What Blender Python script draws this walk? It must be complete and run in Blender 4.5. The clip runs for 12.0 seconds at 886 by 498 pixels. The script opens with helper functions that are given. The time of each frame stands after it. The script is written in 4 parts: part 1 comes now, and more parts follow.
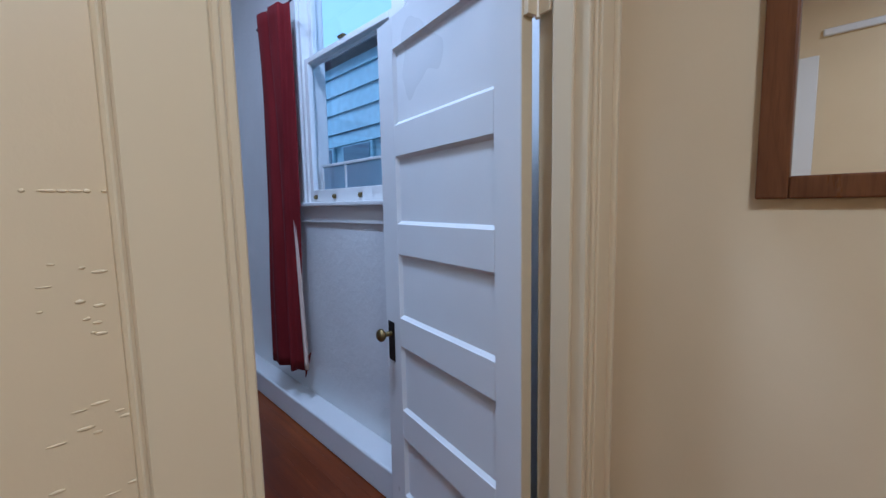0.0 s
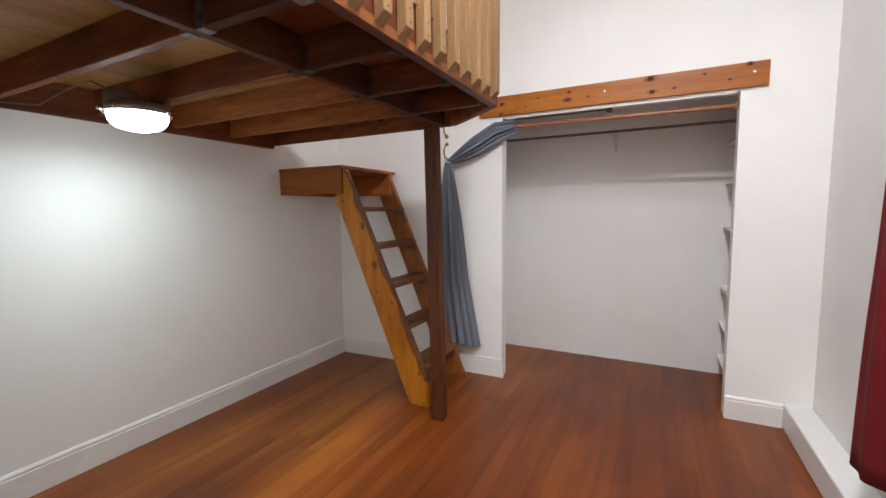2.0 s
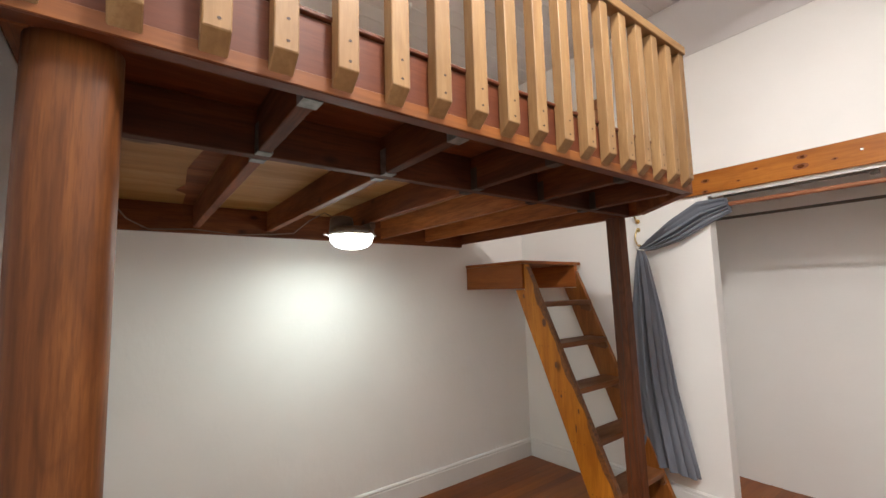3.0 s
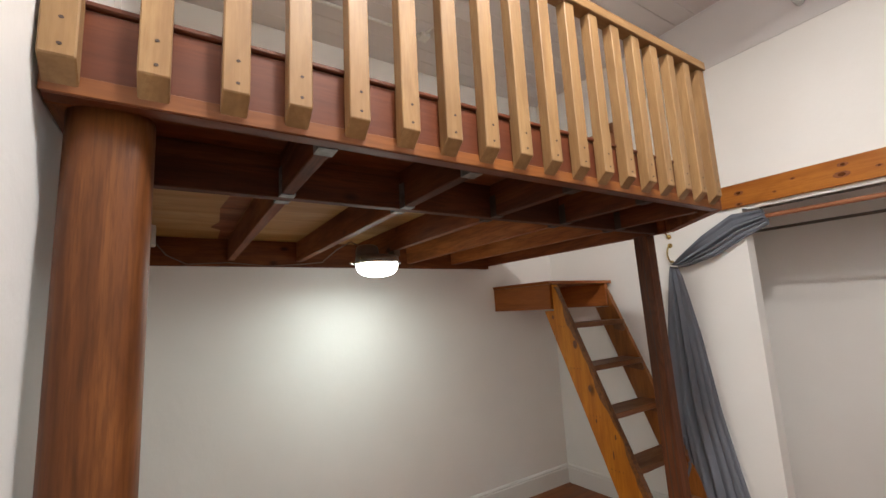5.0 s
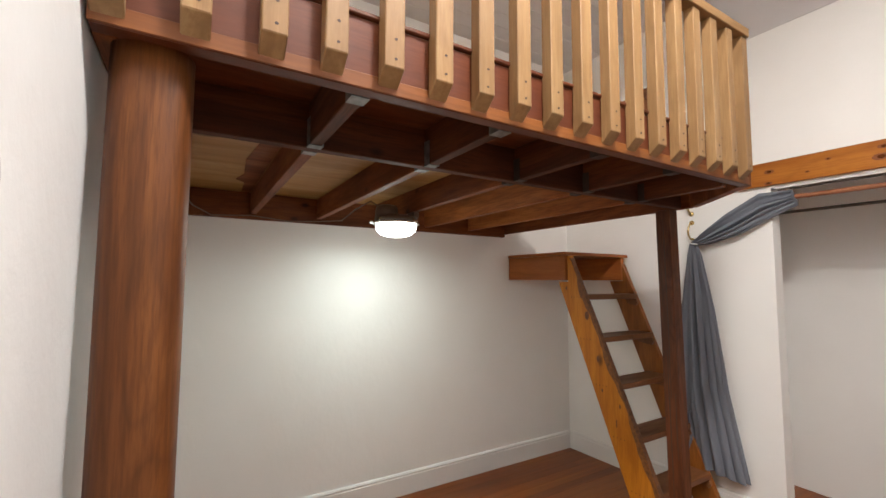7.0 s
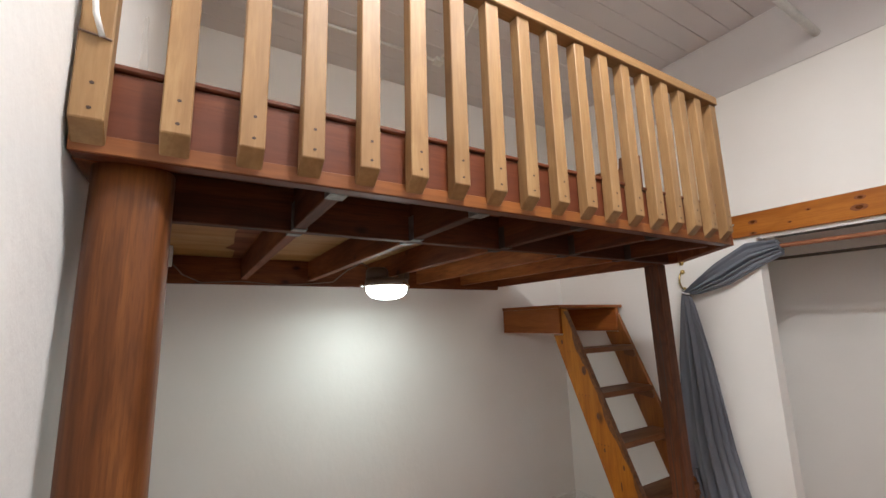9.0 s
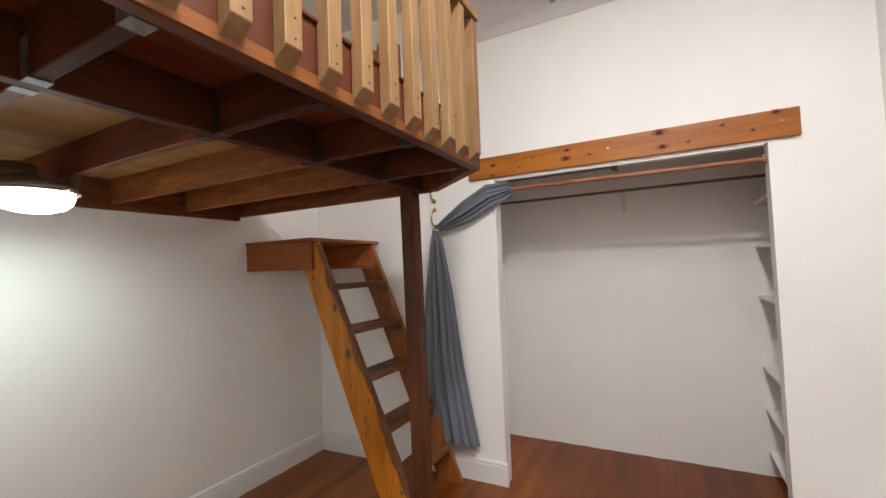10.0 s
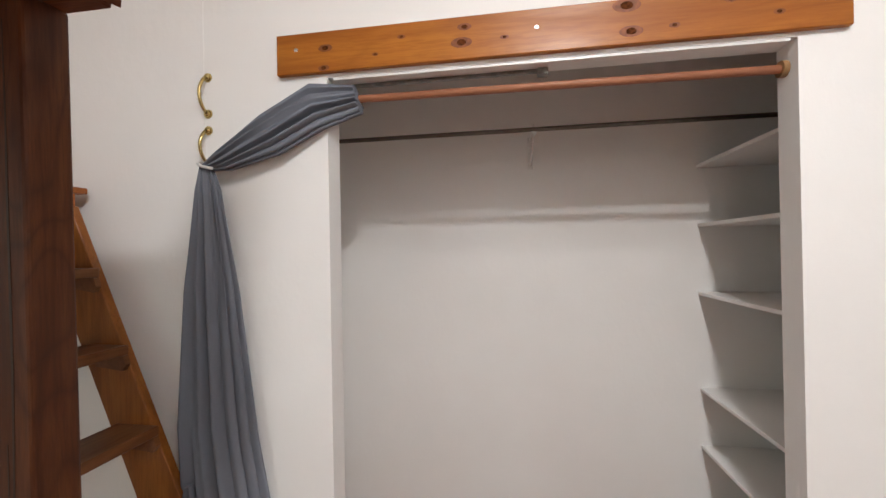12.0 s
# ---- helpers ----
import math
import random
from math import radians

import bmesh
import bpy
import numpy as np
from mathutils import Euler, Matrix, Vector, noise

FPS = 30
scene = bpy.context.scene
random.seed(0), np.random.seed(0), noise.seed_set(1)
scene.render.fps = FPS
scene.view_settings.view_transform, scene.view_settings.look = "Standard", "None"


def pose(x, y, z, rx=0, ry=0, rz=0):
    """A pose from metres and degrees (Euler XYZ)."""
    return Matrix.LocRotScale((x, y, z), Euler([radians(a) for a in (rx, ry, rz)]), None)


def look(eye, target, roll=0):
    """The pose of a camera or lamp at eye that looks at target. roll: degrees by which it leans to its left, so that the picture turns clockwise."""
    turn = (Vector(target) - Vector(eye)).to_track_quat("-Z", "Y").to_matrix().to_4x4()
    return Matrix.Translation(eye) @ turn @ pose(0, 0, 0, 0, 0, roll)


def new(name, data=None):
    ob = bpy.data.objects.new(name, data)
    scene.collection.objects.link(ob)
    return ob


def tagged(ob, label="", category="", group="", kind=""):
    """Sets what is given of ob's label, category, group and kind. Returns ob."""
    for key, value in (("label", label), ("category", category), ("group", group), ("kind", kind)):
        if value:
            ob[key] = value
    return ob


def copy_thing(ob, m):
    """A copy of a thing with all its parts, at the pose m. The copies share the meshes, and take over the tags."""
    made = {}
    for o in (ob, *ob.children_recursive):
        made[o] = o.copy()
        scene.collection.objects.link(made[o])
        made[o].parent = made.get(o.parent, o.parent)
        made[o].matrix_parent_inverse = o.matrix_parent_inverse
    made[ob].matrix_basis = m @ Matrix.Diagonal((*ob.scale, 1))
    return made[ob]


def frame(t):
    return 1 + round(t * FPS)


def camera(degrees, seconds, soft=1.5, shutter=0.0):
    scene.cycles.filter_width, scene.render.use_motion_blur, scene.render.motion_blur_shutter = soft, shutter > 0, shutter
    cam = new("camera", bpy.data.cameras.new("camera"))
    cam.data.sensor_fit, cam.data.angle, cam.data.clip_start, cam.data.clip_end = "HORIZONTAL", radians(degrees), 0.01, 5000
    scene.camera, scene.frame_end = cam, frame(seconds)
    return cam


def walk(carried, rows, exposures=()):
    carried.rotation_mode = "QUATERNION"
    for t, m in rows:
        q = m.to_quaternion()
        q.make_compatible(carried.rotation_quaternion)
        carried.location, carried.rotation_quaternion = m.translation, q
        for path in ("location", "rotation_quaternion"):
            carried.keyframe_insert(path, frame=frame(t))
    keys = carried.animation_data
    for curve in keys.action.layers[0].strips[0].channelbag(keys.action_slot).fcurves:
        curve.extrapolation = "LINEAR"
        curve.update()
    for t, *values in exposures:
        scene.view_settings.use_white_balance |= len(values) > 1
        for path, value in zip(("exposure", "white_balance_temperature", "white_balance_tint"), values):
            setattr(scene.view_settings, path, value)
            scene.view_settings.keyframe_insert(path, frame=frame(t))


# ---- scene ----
cam = camera(93.6, 12.0)
PATH = [
    (0, (0.019, 0.314, 1.472), (1.385, 1.759, 1.26), -1.1),
    (0.5, (0.248, 0.518, 1.464), (1.228, 2.251, 1.275), -1.4),
    (1, (0.415, 0.673, 1.454), (0.63, 2.649, 1.231), 1.5),
    (1.5, (0.42, 0.854, 1.45), (0.021, 2.805, 1.262), 0.1),
    (2, (0.337, 0.997, 1.47), (-0.567, 2.771, 1.284), -0.6),
    (2.5, (0.308, 1.093, 1.484), (-1.117, 2.49, 1.353), -0.5),
    (3, (0.369, 1.135, 1.602), (-1.222, 2.329, 1.806), -1.5),
    (4.8, (0.424, 1.148, 1.682), (-1.193, 2.247, 2.102), -2.9),
    (5, (0.406, 1.156, 1.645), (-1.257, 2.228, 1.938), -3.0),
    (5.5, (0.368, 1.152, 1.545), (-1.325, 2.215, 1.472), -1.8),
    (6, (0.348, 1.147, 1.516), (-1.326, 2.227, 1.342), 0.0),
    (6.5, (0.352, 1.139, 1.526), (-1.332, 2.213, 1.421), 0.8),
    (7, (0.402, 1.126, 1.607), (-1.311, 2.148, 1.756), 0.3),
    (7.2, (0.458, 1.115, 1.66), (-1.267, 2.093, 1.922), 0.2),
    (8.8, (0.455, 1.135, 1.734), (-1.253, 2.094, 2.135), -1.6),
    (9, (0.441, 1.155, 1.722), (-1.244, 2.176, 2.068), -1.5),
    (9.5, (0.396, 1.263, 1.649), (-1.123, 2.552, 1.822), -1.3),
    (10, (0.259, 1.483, 1.596), (-0.675, 3.25, 1.682), -2.1),
    (10.5, (0.096, 1.797, 1.585), (-0.263, 3.764, 1.597), -2.4),
    (11, (-0.024, 2.155, 1.572), (-0.18, 4.148, 1.597), -2.4),
    (11.5, (-0.105, 2.506, 1.566), (-0.195, 4.504, 1.555), -2.6),
    (12, (-0.133, 2.861, 1.547), (-0.451, 4.836, 1.555), -1.0),
]
walk(cam, [(t, look(eye, target, roll)) for t, eye, target, roll in PATH],
     exposures=[(0.0, 0.2, 4050, 10), (0.5, 0.3, 4050, 10), (1.0, 0.78, 4850, 10), (1.5, 1.27, 5250, 10), (2.0, 1.58, 5700, 10), (2.5, 1.72, 6000, 10), (3.0, 1.67, 6100, 10),
                (5.0, 1.46, 6150, 10), (5.5, 1.8, 6350, 10), (6.0, 1.88, 6450, 10), (6.5, 1.82, 6350, 10), (7.0, 1.66, 6150, 10), (9.0, 1.37, 6000, 10), (9.5, 1.56, 6050, 10), (10.0, 1.54, 5950, 10), (10.5, 1.66, 5950, 10), (12.0, 1.63, 5900, 10)])

# ---- world, sun, lamps ----
world = bpy.data.worlds.new("sky")
scene.world = world
world.use_nodes = True
wn = world.node_tree
sky = wn.nodes.new("ShaderNodeTexSky")
sky.sky_type, sky.sun_disc = "NISHITA", False
sky.dust_density, sky.ozone_density = 5.0, 0.6
sky.sun_elevation, sky.sun_rotation = radians(61), radians(-76)
haze = wn.nodes.new("ShaderNodeMix")
haze.data_type = "RGBA"
haze.inputs[0].default_value, haze.inputs[7].default_value = 0.65, (5.2, 6.6, 7.4, 1)
wn.links.new(sky.outputs["Color"], haze.inputs[6])
wn.links.new(haze.outputs[2], wn.nodes["Background"].inputs["Color"])
wn.nodes["Background"].inputs["Strength"].default_value = 0.15
sun = new("sun", bpy.data.lights.new("sun", "SUN"))
sun.data.energy, sun.data.angle, sun.data.color = 1.7, radians(20), (1, 0.96, 0.9)
sun.matrix_world = look((-4, 1.0, 7.5), (0, 0, 0))


def disk_lamp(name, x, y, z, size, watts, colour):
    lamp = new(name, bpy.data.lights.new(name, "AREA"))
    lamp.data.shape, lamp.data.size, lamp.data.energy, lamp.data.color = "DISK", size, watts, colour
    lamp.location = (x, y, z)
    return lamp


disk_lamp("room_lamp", 0.38, 2.45, 3.535, 0.26, 5.5, (1, 0.94, 0.87))
disk_lamp("room_lamp", 0.38, 1.78, 3.535, 0.26, 27, (1, 0.94, 0.87))
disk_lamp("bulkhead_lamp", -1.897, 2.165, 1.858, 0.22, 2.8, (0.93, 1, 0.90))
disk_lamp("hall_lamp", -0.1, -0.3, 2.72, 0.25, 19, (1, 0.84, 0.62))


# ---- materials ----
def nodes_of(name, rough=0.5, metal=0.0):
    m = bpy.data.materials.new(name)
    m.use_nodes = True
    t = m.node_tree
    b = t.nodes["Principled BSDF"]
    b.inputs["Roughness"].default_value, b.inputs["Metallic"].default_value = rough, metal
    return m, t, b


def add(t, kind, **values):
    n = t.nodes.new(kind)
    for key, value in values.items():
        n.inputs[key.replace("_", " ")].default_value = value
    return n


def ramp(t, source, stops):
    r = t.nodes.new("ShaderNodeValToRGB")
    e = r.color_ramp.elements
    while len(e) < len(stops):
        e.new(0.5)
    for el, (p, c) in zip(e, stops):
        el.position, el.color = p, (*c, 1)
    t.links.new(source, r.inputs["Fac"])
    return r.outputs["Color"]


def grey(v):
    return (v, v, v)


def mixed(t, fac, a, b, mode="MIX"):
    n = t.nodes.new("ShaderNodeMix")
    n.data_type, n.blend_type = "RGBA", mode
    for socket, value in ((n.inputs[0], fac), (n.inputs[6], a), (n.inputs[7], b)):
        if isinstance(value, (int, float)):
            socket.default_value = value
        elif isinstance(value, tuple):
            socket.default_value = (*value, 1)
        else:
            t.links.new(value, socket)
    return n.outputs[2]


def bumped(t, b, source, strength, distance=0.005):
    n = add(t, "ShaderNodeBump", Strength=strength, Distance=distance)
    t.links.new(source, n.inputs["Height"])
    t.links.new(n.outputs["Normal"], b.inputs["Normal"])


def place(t, scale, jitter=True):
    """Object coordinates, scaled, and moved by each object's random number."""
    c = t.nodes.new("ShaderNodeTexCoord")
    m = add(t, "ShaderNodeMapping", Scale=scale)
    t.links.new(c.outputs["Object"], m.inputs["Vector"])
    if not jitter:
        return m.outputs["Vector"]
    info = t.nodes.new("ShaderNodeObjectInfo")
    mul = t.nodes.new("ShaderNodeVectorMath")
    mul.operation = "MULTIPLY_ADD"
    mul.inputs[1].default_value = (37, 23, 51)
    t.links.new(info.outputs["Random"], mul.inputs[0])
    t.links.new(m.outputs["Vector"], mul.inputs[2])
    return mul.outputs["Vector"]


def wall_paint(name, colour, stain, rough=0.42, relief=0.25, depth=0.008):
    m, t, b = nodes_of(name, rough)
    big = add(t, "ShaderNodeTexNoise", Scale=1.7, Detail=3.0)
    t.links.new(place(t, (1, 1, 1), False), big.inputs["Vector"])
    t.links.new(ramp(t, big.outputs["Fac"], [(0.3, stain), (0.65, colour)]), b.inputs["Base Color"])
    fine = add(t, "ShaderNodeTexNoise", Scale=26.0, Detail=5.0, Roughness=0.6)
    t.links.new(place(t, (1, 1, 0.7), False), fine.inputs["Vector"])
    lumps = add(t, "ShaderNodeTexNoise", Scale=9.0, Detail=2.0)
    t.links.new(place(t, (1, 1, 0.8), False), lumps.inputs["Vector"])
    both = mixed(t, 0.45, fine.outputs["Fac"], lumps.outputs["Fac"])
    bumped(t, b, both, relief, depth)
    t.links.new(ramp(t, big.outputs["Fac"], [(0.3, grey(rough + 0.04)), (0.7, grey(rough - 0.03))]), b.inputs["Roughness"])
    return m


def wood(name, axis, dark, mid, light, rough=0.4, knots=0.0, grain=1.0, wave=0.0, vary=0.25, figure=0.3, tight=1.0):
    m, t, b = nodes_of(name, rough)
    b.inputs["Specular IOR Level"].default_value = 0.28
    along = {"x": (0.12, 1, 1), "y": (1, 0.12, 1), "z": (1, 1, 0.12)}[axis]
    at = place(t, tuple(a * 9 * grain for a in along))
    n = add(t, "ShaderNodeTexNoise", Scale=1.0, Detail=6.0, Roughness=0.62, Distortion=0.5 + wave)
    t.links.new(at, n.inputs["Vector"])
    colour = ramp(t, n.outputs["Fac"], [(0.28, dark), (0.5, mid), (0.72, light)])
    swell = add(t, "ShaderNodeTexNoise", Scale=1.0, Detail=1.5, Roughness=0.4, Distortion=0.25)
    t.links.new(place(t, tuple((4.2 if a == 1 else 0.75 * tight) * tight for a in along)), swell.inputs["Vector"])
    many, fold = t.nodes.new("ShaderNodeMath"), t.nodes.new("ShaderNodeMath")
    many.operation, fold.operation = "MULTIPLY", "PINGPONG"
    many.inputs[1].default_value, fold.inputs[1].default_value = 22.0, 1.0
    t.links.new(swell.outputs["Fac"], many.inputs[0])
    t.links.new(many.outputs[0], fold.inputs[0])
    late = ramp(t, fold.outputs[0], [(0.0, grey(figure)), (0.3, grey(figure * 0.35)), (0.75, grey(0))])
    colour = mixed(t, late, colour, tuple(c * 0.75 for c in dark))
    pores = add(t, "ShaderNodeTexNoise", Scale=1.0, Detail=3.0, Roughness=0.7)
    t.links.new(place(t, tuple(a * 130 if a == 1 else a * 70 for a in along)), pores.inputs["Vector"])
    colour = mixed(t, ramp(t, pores.outputs["Fac"], [(0.38, grey(0.45)), (0.55, grey(0))]), colour, dark)
    if knots:
        v = add(t, "ShaderNodeTexVoronoi", Scale=knots)
        t.links.new(place(t, tuple(0.55 if a != 1 else 1 for a in along)), v.inputs["Vector"])
        spot = ramp(t, v.outputs["Distance"], [(0.05, grey(0.9)), (0.11, grey(0))])
        colour = mixed(t, spot, colour, tuple(c * 0.3 for c in dark))
    info = t.nodes.new("ShaderNodeObjectInfo")
    tone = ramp(t, info.outputs["Random"], [(0.0, grey(1 - vary)), (1.0, grey(1.0))])
    colour = mixed(t, 1.0, colour, tone, "MULTIPLY")
    t.links.new(colour, b.inputs["Base Color"])
    bumped(t, b, pores.outputs["Fac"], 0.12, 0.002)
    t.links.new(ramp(t, n.outputs["Fac"], [(0.3, grey(rough + 0.12)), (0.7, grey(rough - 0.08))]), b.inputs["Roughness"])
    return m


def worn_floor(name):
    """Reddish fir boards under old varnish: broad brown and amber wear, faint grain, a tone for each board."""
    m, t, b = nodes_of(name, 0.3)
    b.inputs["Specular IOR Level"].default_value = 0.33
    c = t.nodes.new("ShaderNodeNewGeometry")
    def room(scale, detail, twist=0.0):
        k = add(t, "ShaderNodeMapping", Scale=scale)
        t.links.new(c.outputs["Position"], k.inputs["Vector"])
        n = add(t, "ShaderNodeTexNoise", Scale=1.0, Detail=detail, Roughness=0.55, Distortion=twist)
        t.links.new(k.outputs["Vector"], n.inputs["Vector"])
        return n.outputs["Fac"]
    wear = room((1.5, 0.55, 1), 2.0, 0.2)
    colour = ramp(t, wear, [(0.33, (0.20, 0.050, 0.008)), (0.5, (0.31, 0.088, 0.011)), (0.66, (0.43, 0.145, 0.016))])
    streak = room((24, 1.1, 1), 3.0)
    colour = mixed(t, 1.0, colour, ramp(t, streak, [(0.3, (0.72, 0.68, 0.66)), (0.62, (1.0, 1.0, 1.0))]), "MULTIPLY")
    # the open floor is browner and darker than the boards along the west wall
    sides = t.nodes.new("ShaderNodeSeparateXYZ")
    t.links.new(c.outputs["Position"], sides.inputs["Vector"])
    edge = t.nodes.new("ShaderNodeMath")
    edge.operation = "MULTIPLY_ADD"
    edge.inputs[1].default_value = 1.6
    t.links.new(room((0.9, 0.7, 1), 2.0), edge.inputs[0])
    t.links.new(sides.outputs["X"], edge.inputs[2])
    eastward = t.nodes.new("ShaderNodeMapRange")
    eastward.inputs[1].default_value, eastward.inputs[2].default_value = -0.9, 0.6
    t.links.new(edge.outputs[0], eastward.inputs[0])
    colour = mixed(t, 1.0, colour, ramp(t, eastward.outputs[0], [(0.0, (1, 1, 1)), (1.0, (0.66, 0.56, 0.6))]), "MULTIPLY")
    grain = add(t, "ShaderNodeTexNoise", Scale=1.0, Detail=4.0, Roughness=0.7)
    t.links.new(place(t, (150, 7, 20)), grain.inputs["Vector"])
    colour = mixed(t, ramp(t, grain.outputs["Fac"], [(0.36, grey(0.2)), (0.55, grey(0))]), colour, (0.08, 0.02, 0.005))
    info = t.nodes.new("ShaderNodeObjectInfo")
    colour = mixed(t, 1.0, colour, ramp(t, info.outputs["Random"], [(0.0, (0.70, 0.64, 0.6)), (0.5, (0.92, 0.88, 0.85)), (1.0, (1.0, 1.0, 1.0))]), "MULTIPLY")
    t.links.new(colour, b.inputs["Base Color"])
    t.links.new(ramp(t, room((3, 2, 1), 2.0), [(0.3, grey(0.30)), (0.7, grey(0.40))]), b.inputs["Roughness"])
    bumped(t, b, streak, 0.04, 0.002)
    return m


def plain(name, colour, rough=0.5, metal=0.0, relief=0.0, scale=60.0, spread=0.12):
    m, t, b = nodes_of(name, rough, metal)
    n = add(t, "ShaderNodeTexNoise", Scale=scale, Detail=4.0)
    t.links.new(place(t, (1, 1, 1)), n.inputs["Vector"])
    low = tuple(c * (1 - spread) for c in colour)
    t.links.new(ramp(t, n.outputs["Fac"], [(0.35, low), (0.65, colour)]), b.inputs["Base Color"])
    if relief:
        bumped(t, b, n.outputs["Fac"], relief, 0.003)
    return m


def cloth(name, colour, shade):
    m, t, b = nodes_of(name, 0.9)
    w = add(t, "ShaderNodeTexNoise", Scale=1.0, Detail=3.0)
    t.links.new(place(t, (420, 420, 420)), w.inputs["Vector"])
    big = add(t, "ShaderNodeTexNoise", Scale=7.0, Detail=2.0)
    t.links.new(place(t, (1, 1, 0.3)), big.inputs["Vector"])
    c = mixed(t, 0.35, ramp(t, big.outputs["Fac"], [(0.3, shade), (0.7, colour)]), ramp(t, w.outputs["Fac"], [(0.35, shade), (0.65, colour)]))
    t.links.new(c, b.inputs["Base Color"])
    b.inputs["Sheen Weight"].default_value = 0.02
    b.inputs["Specular IOR Level"].default_value = 0.15
    bumped(t, b, w.outputs["Fac"], 0.2, 0.001)
    return m


def clear_glass(name):
    m, t, b = nodes_of(name, 0.0)
    mixer, see, shine = (t.nodes.new("ShaderNode" + k) for k in ("MixShader", "BsdfTransparent", "BsdfGlossy"))
    shine.inputs["Roughness"].default_value = 0.02
    mixer.inputs[0].default_value = 0.07
    for a, c in ((see.outputs[0], mixer.inputs[1]), (shine.outputs[0], mixer.inputs[2])):
        t.links.new(a, c)
    t.links.new(mixer.outputs[0], t.nodes["Material Output"].inputs["Surface"])
    return m


def gauze_mesh(name):
    m, t, b = nodes_of(name, 0.7)
    b.inputs["Base Color"].default_value = (0.30, 0.37, 0.45, 1)
    see, mixer = t.nodes.new("ShaderNodeBsdfTransparent"), t.nodes.new("ShaderNodeMixShader")
    mixer.inputs[0].default_value = 0.5
    t.links.new(see.outputs[0], mixer.inputs[1])
    t.links.new(b.outputs[0], mixer.inputs[2])
    t.links.new(mixer.outputs[0], t.nodes["Material Output"].inputs["Surface"])
    return m


def glowing(name, colour, strength):
    m, t, b = nodes_of(name, 0.3)
    b.inputs["Base Color"].default_value = (0.8, 0.8, 0.8, 1)
    b.inputs["Emission Color"].default_value, b.inputs["Emission Strength"].default_value = (*colour, 1), strength
    return m


WHITE = wall_paint("white_wall_paint", (0.885, 0.87, 0.835), (0.85, 0.832, 0.795), 0.62, 0.35)
ROUGH_WHITE = wall_paint("lumpy_white_plaster_paint", (0.80, 0.79, 0.77), (0.75, 0.735, 0.71), 0.36, 0.6, 0.012)
STIPPLE = wall_paint("stippled_white_paint", (0.80, 0.79, 0.77), (0.75, 0.735, 0.71), 0.30, 0.38, 0.010)
CREAM = wall_paint("cream_wall_paint", (0.76, 0.61, 0.36), (0.70, 0.55, 0.31), 0.38, 0.18)
TRIM = wall_paint("white_gloss_trim", (0.83, 0.82, 0.79), (0.79, 0.77, 0.74), 0.3, 0.08)
CREAM_TRIM = wall_paint("cream_gloss_trim", (0.77, 0.63, 0.38), (0.72, 0.58, 0.34), 0.3, 0.08)
CEIL = wall_paint("ceiling_paint", (0.66, 0.63, 0.62), (0.61, 0.58, 0.57), 0.5, 0.1)
FLOOR = worn_floor("reddish_fir_floor")
LOFT_X = wood("stained_fir_x", "x", (0.085, 0.020, 0.005), (0.215, 0.060, 0.0135), (0.35, 0.112, 0.025), 0.6, 5.0)
LOFT_Y = wood("stained_fir_y", "y", (0.085, 0.020, 0.005), (0.215, 0.060, 0.0135), (0.35, 0.112, 0.025), 0.6, 5.0)
# darker fir for the main beam and the front-bay joists
DARK_X = wood("darker_fir_x", "x", (0.045, 0.011, 0.003), (0.12, 0.032, 0.008), (0.20, 0.06, 0.015), 0.6, 5.0)
DARK_Y = wood("darker_fir_y", "y", (0.04, 0.010, 0.003), (0.10, 0.026, 0.007), (0.17, 0.05, 0.013), 0.6, 5.0)
# lighter fir; the bulkhead lamp's light on the far joists is coloured in
LAMPLIT_X = wood("lamplit_fir_x", "x", (0.13, 0.035, 0.008), (0.32, 0.10, 0.023), (0.46, 0.165, 0.042), 0.55, 6.0)
RIM_Y = wood("rim_board", "y", (0.075, 0.018, 0.006), (0.105, 0.027, 0.009), (0.135, 0.038, 0.013), 0.42, 0.0, 0.8, 0.0, 0.0, 0.12)
STRIP_Y = wood("rim_strip_wood", "y", (0.13, 0.04, 0.009), (0.19, 0.062, 0.014), (0.24, 0.085, 0.02), 0.45, 0.0)
POST = wood("round_fir_post", "z", (0.045, 0.0125, 0.003), (0.108, 0.034, 0.0075), (0.195, 0.070, 0.018), 0.45, 1.3, 0.7, 0.8, 0.0, 0.32, 1.5)
DARK_POST = wood("dark_stained_post", "z", (0.05, 0.014, 0.004), (0.105, 0.031, 0.009), (0.16, 0.053, 0.016), 0.5, 0.0, 1.4, 0.3, 0.0, 0.5, 1.6)
PALE = wood("pale_baluster_wood", "z", (0.195, 0.103, 0.040), (0.262, 0.150, 0.063), (0.318, 0.195, 0.089), 0.45, 0.0, 1.5, 0.2, 0.12)
PALE_Y = wood("pale_rail_wood", "y", (0.21, 0.112, 0.043), (0.285, 0.16, 0.066), (0.34, 0.205, 0.092), 0.45, 0.0, 1.5, 0.2, 0.12)
PLY = wood("plywood_underside", "y", (0.42, 0.22, 0.06), (0.56, 0.32, 0.10), (0.64, 0.40, 0.15), 0.5, 3.0, 0.6)
AMBER = wood("amber_pine_stringer", "z", (0.35, 0.11, 0.008), (0.53, 0.19, 0.015), (0.63, 0.255, 0.026), 0.33, 3.6, 1.2)
BROWN_PINE = wood("brown_pine_stringer", "z", (0.22, 0.07, 0.012), (0.36, 0.125, 0.022), (0.46, 0.17, 0.034), 0.38, 3.2, 1.2)
WANE = plain("dark_bark_edge", (0.20, 0.075, 0.02), 0.6, 0.0, 0.2, 50, 0.5)
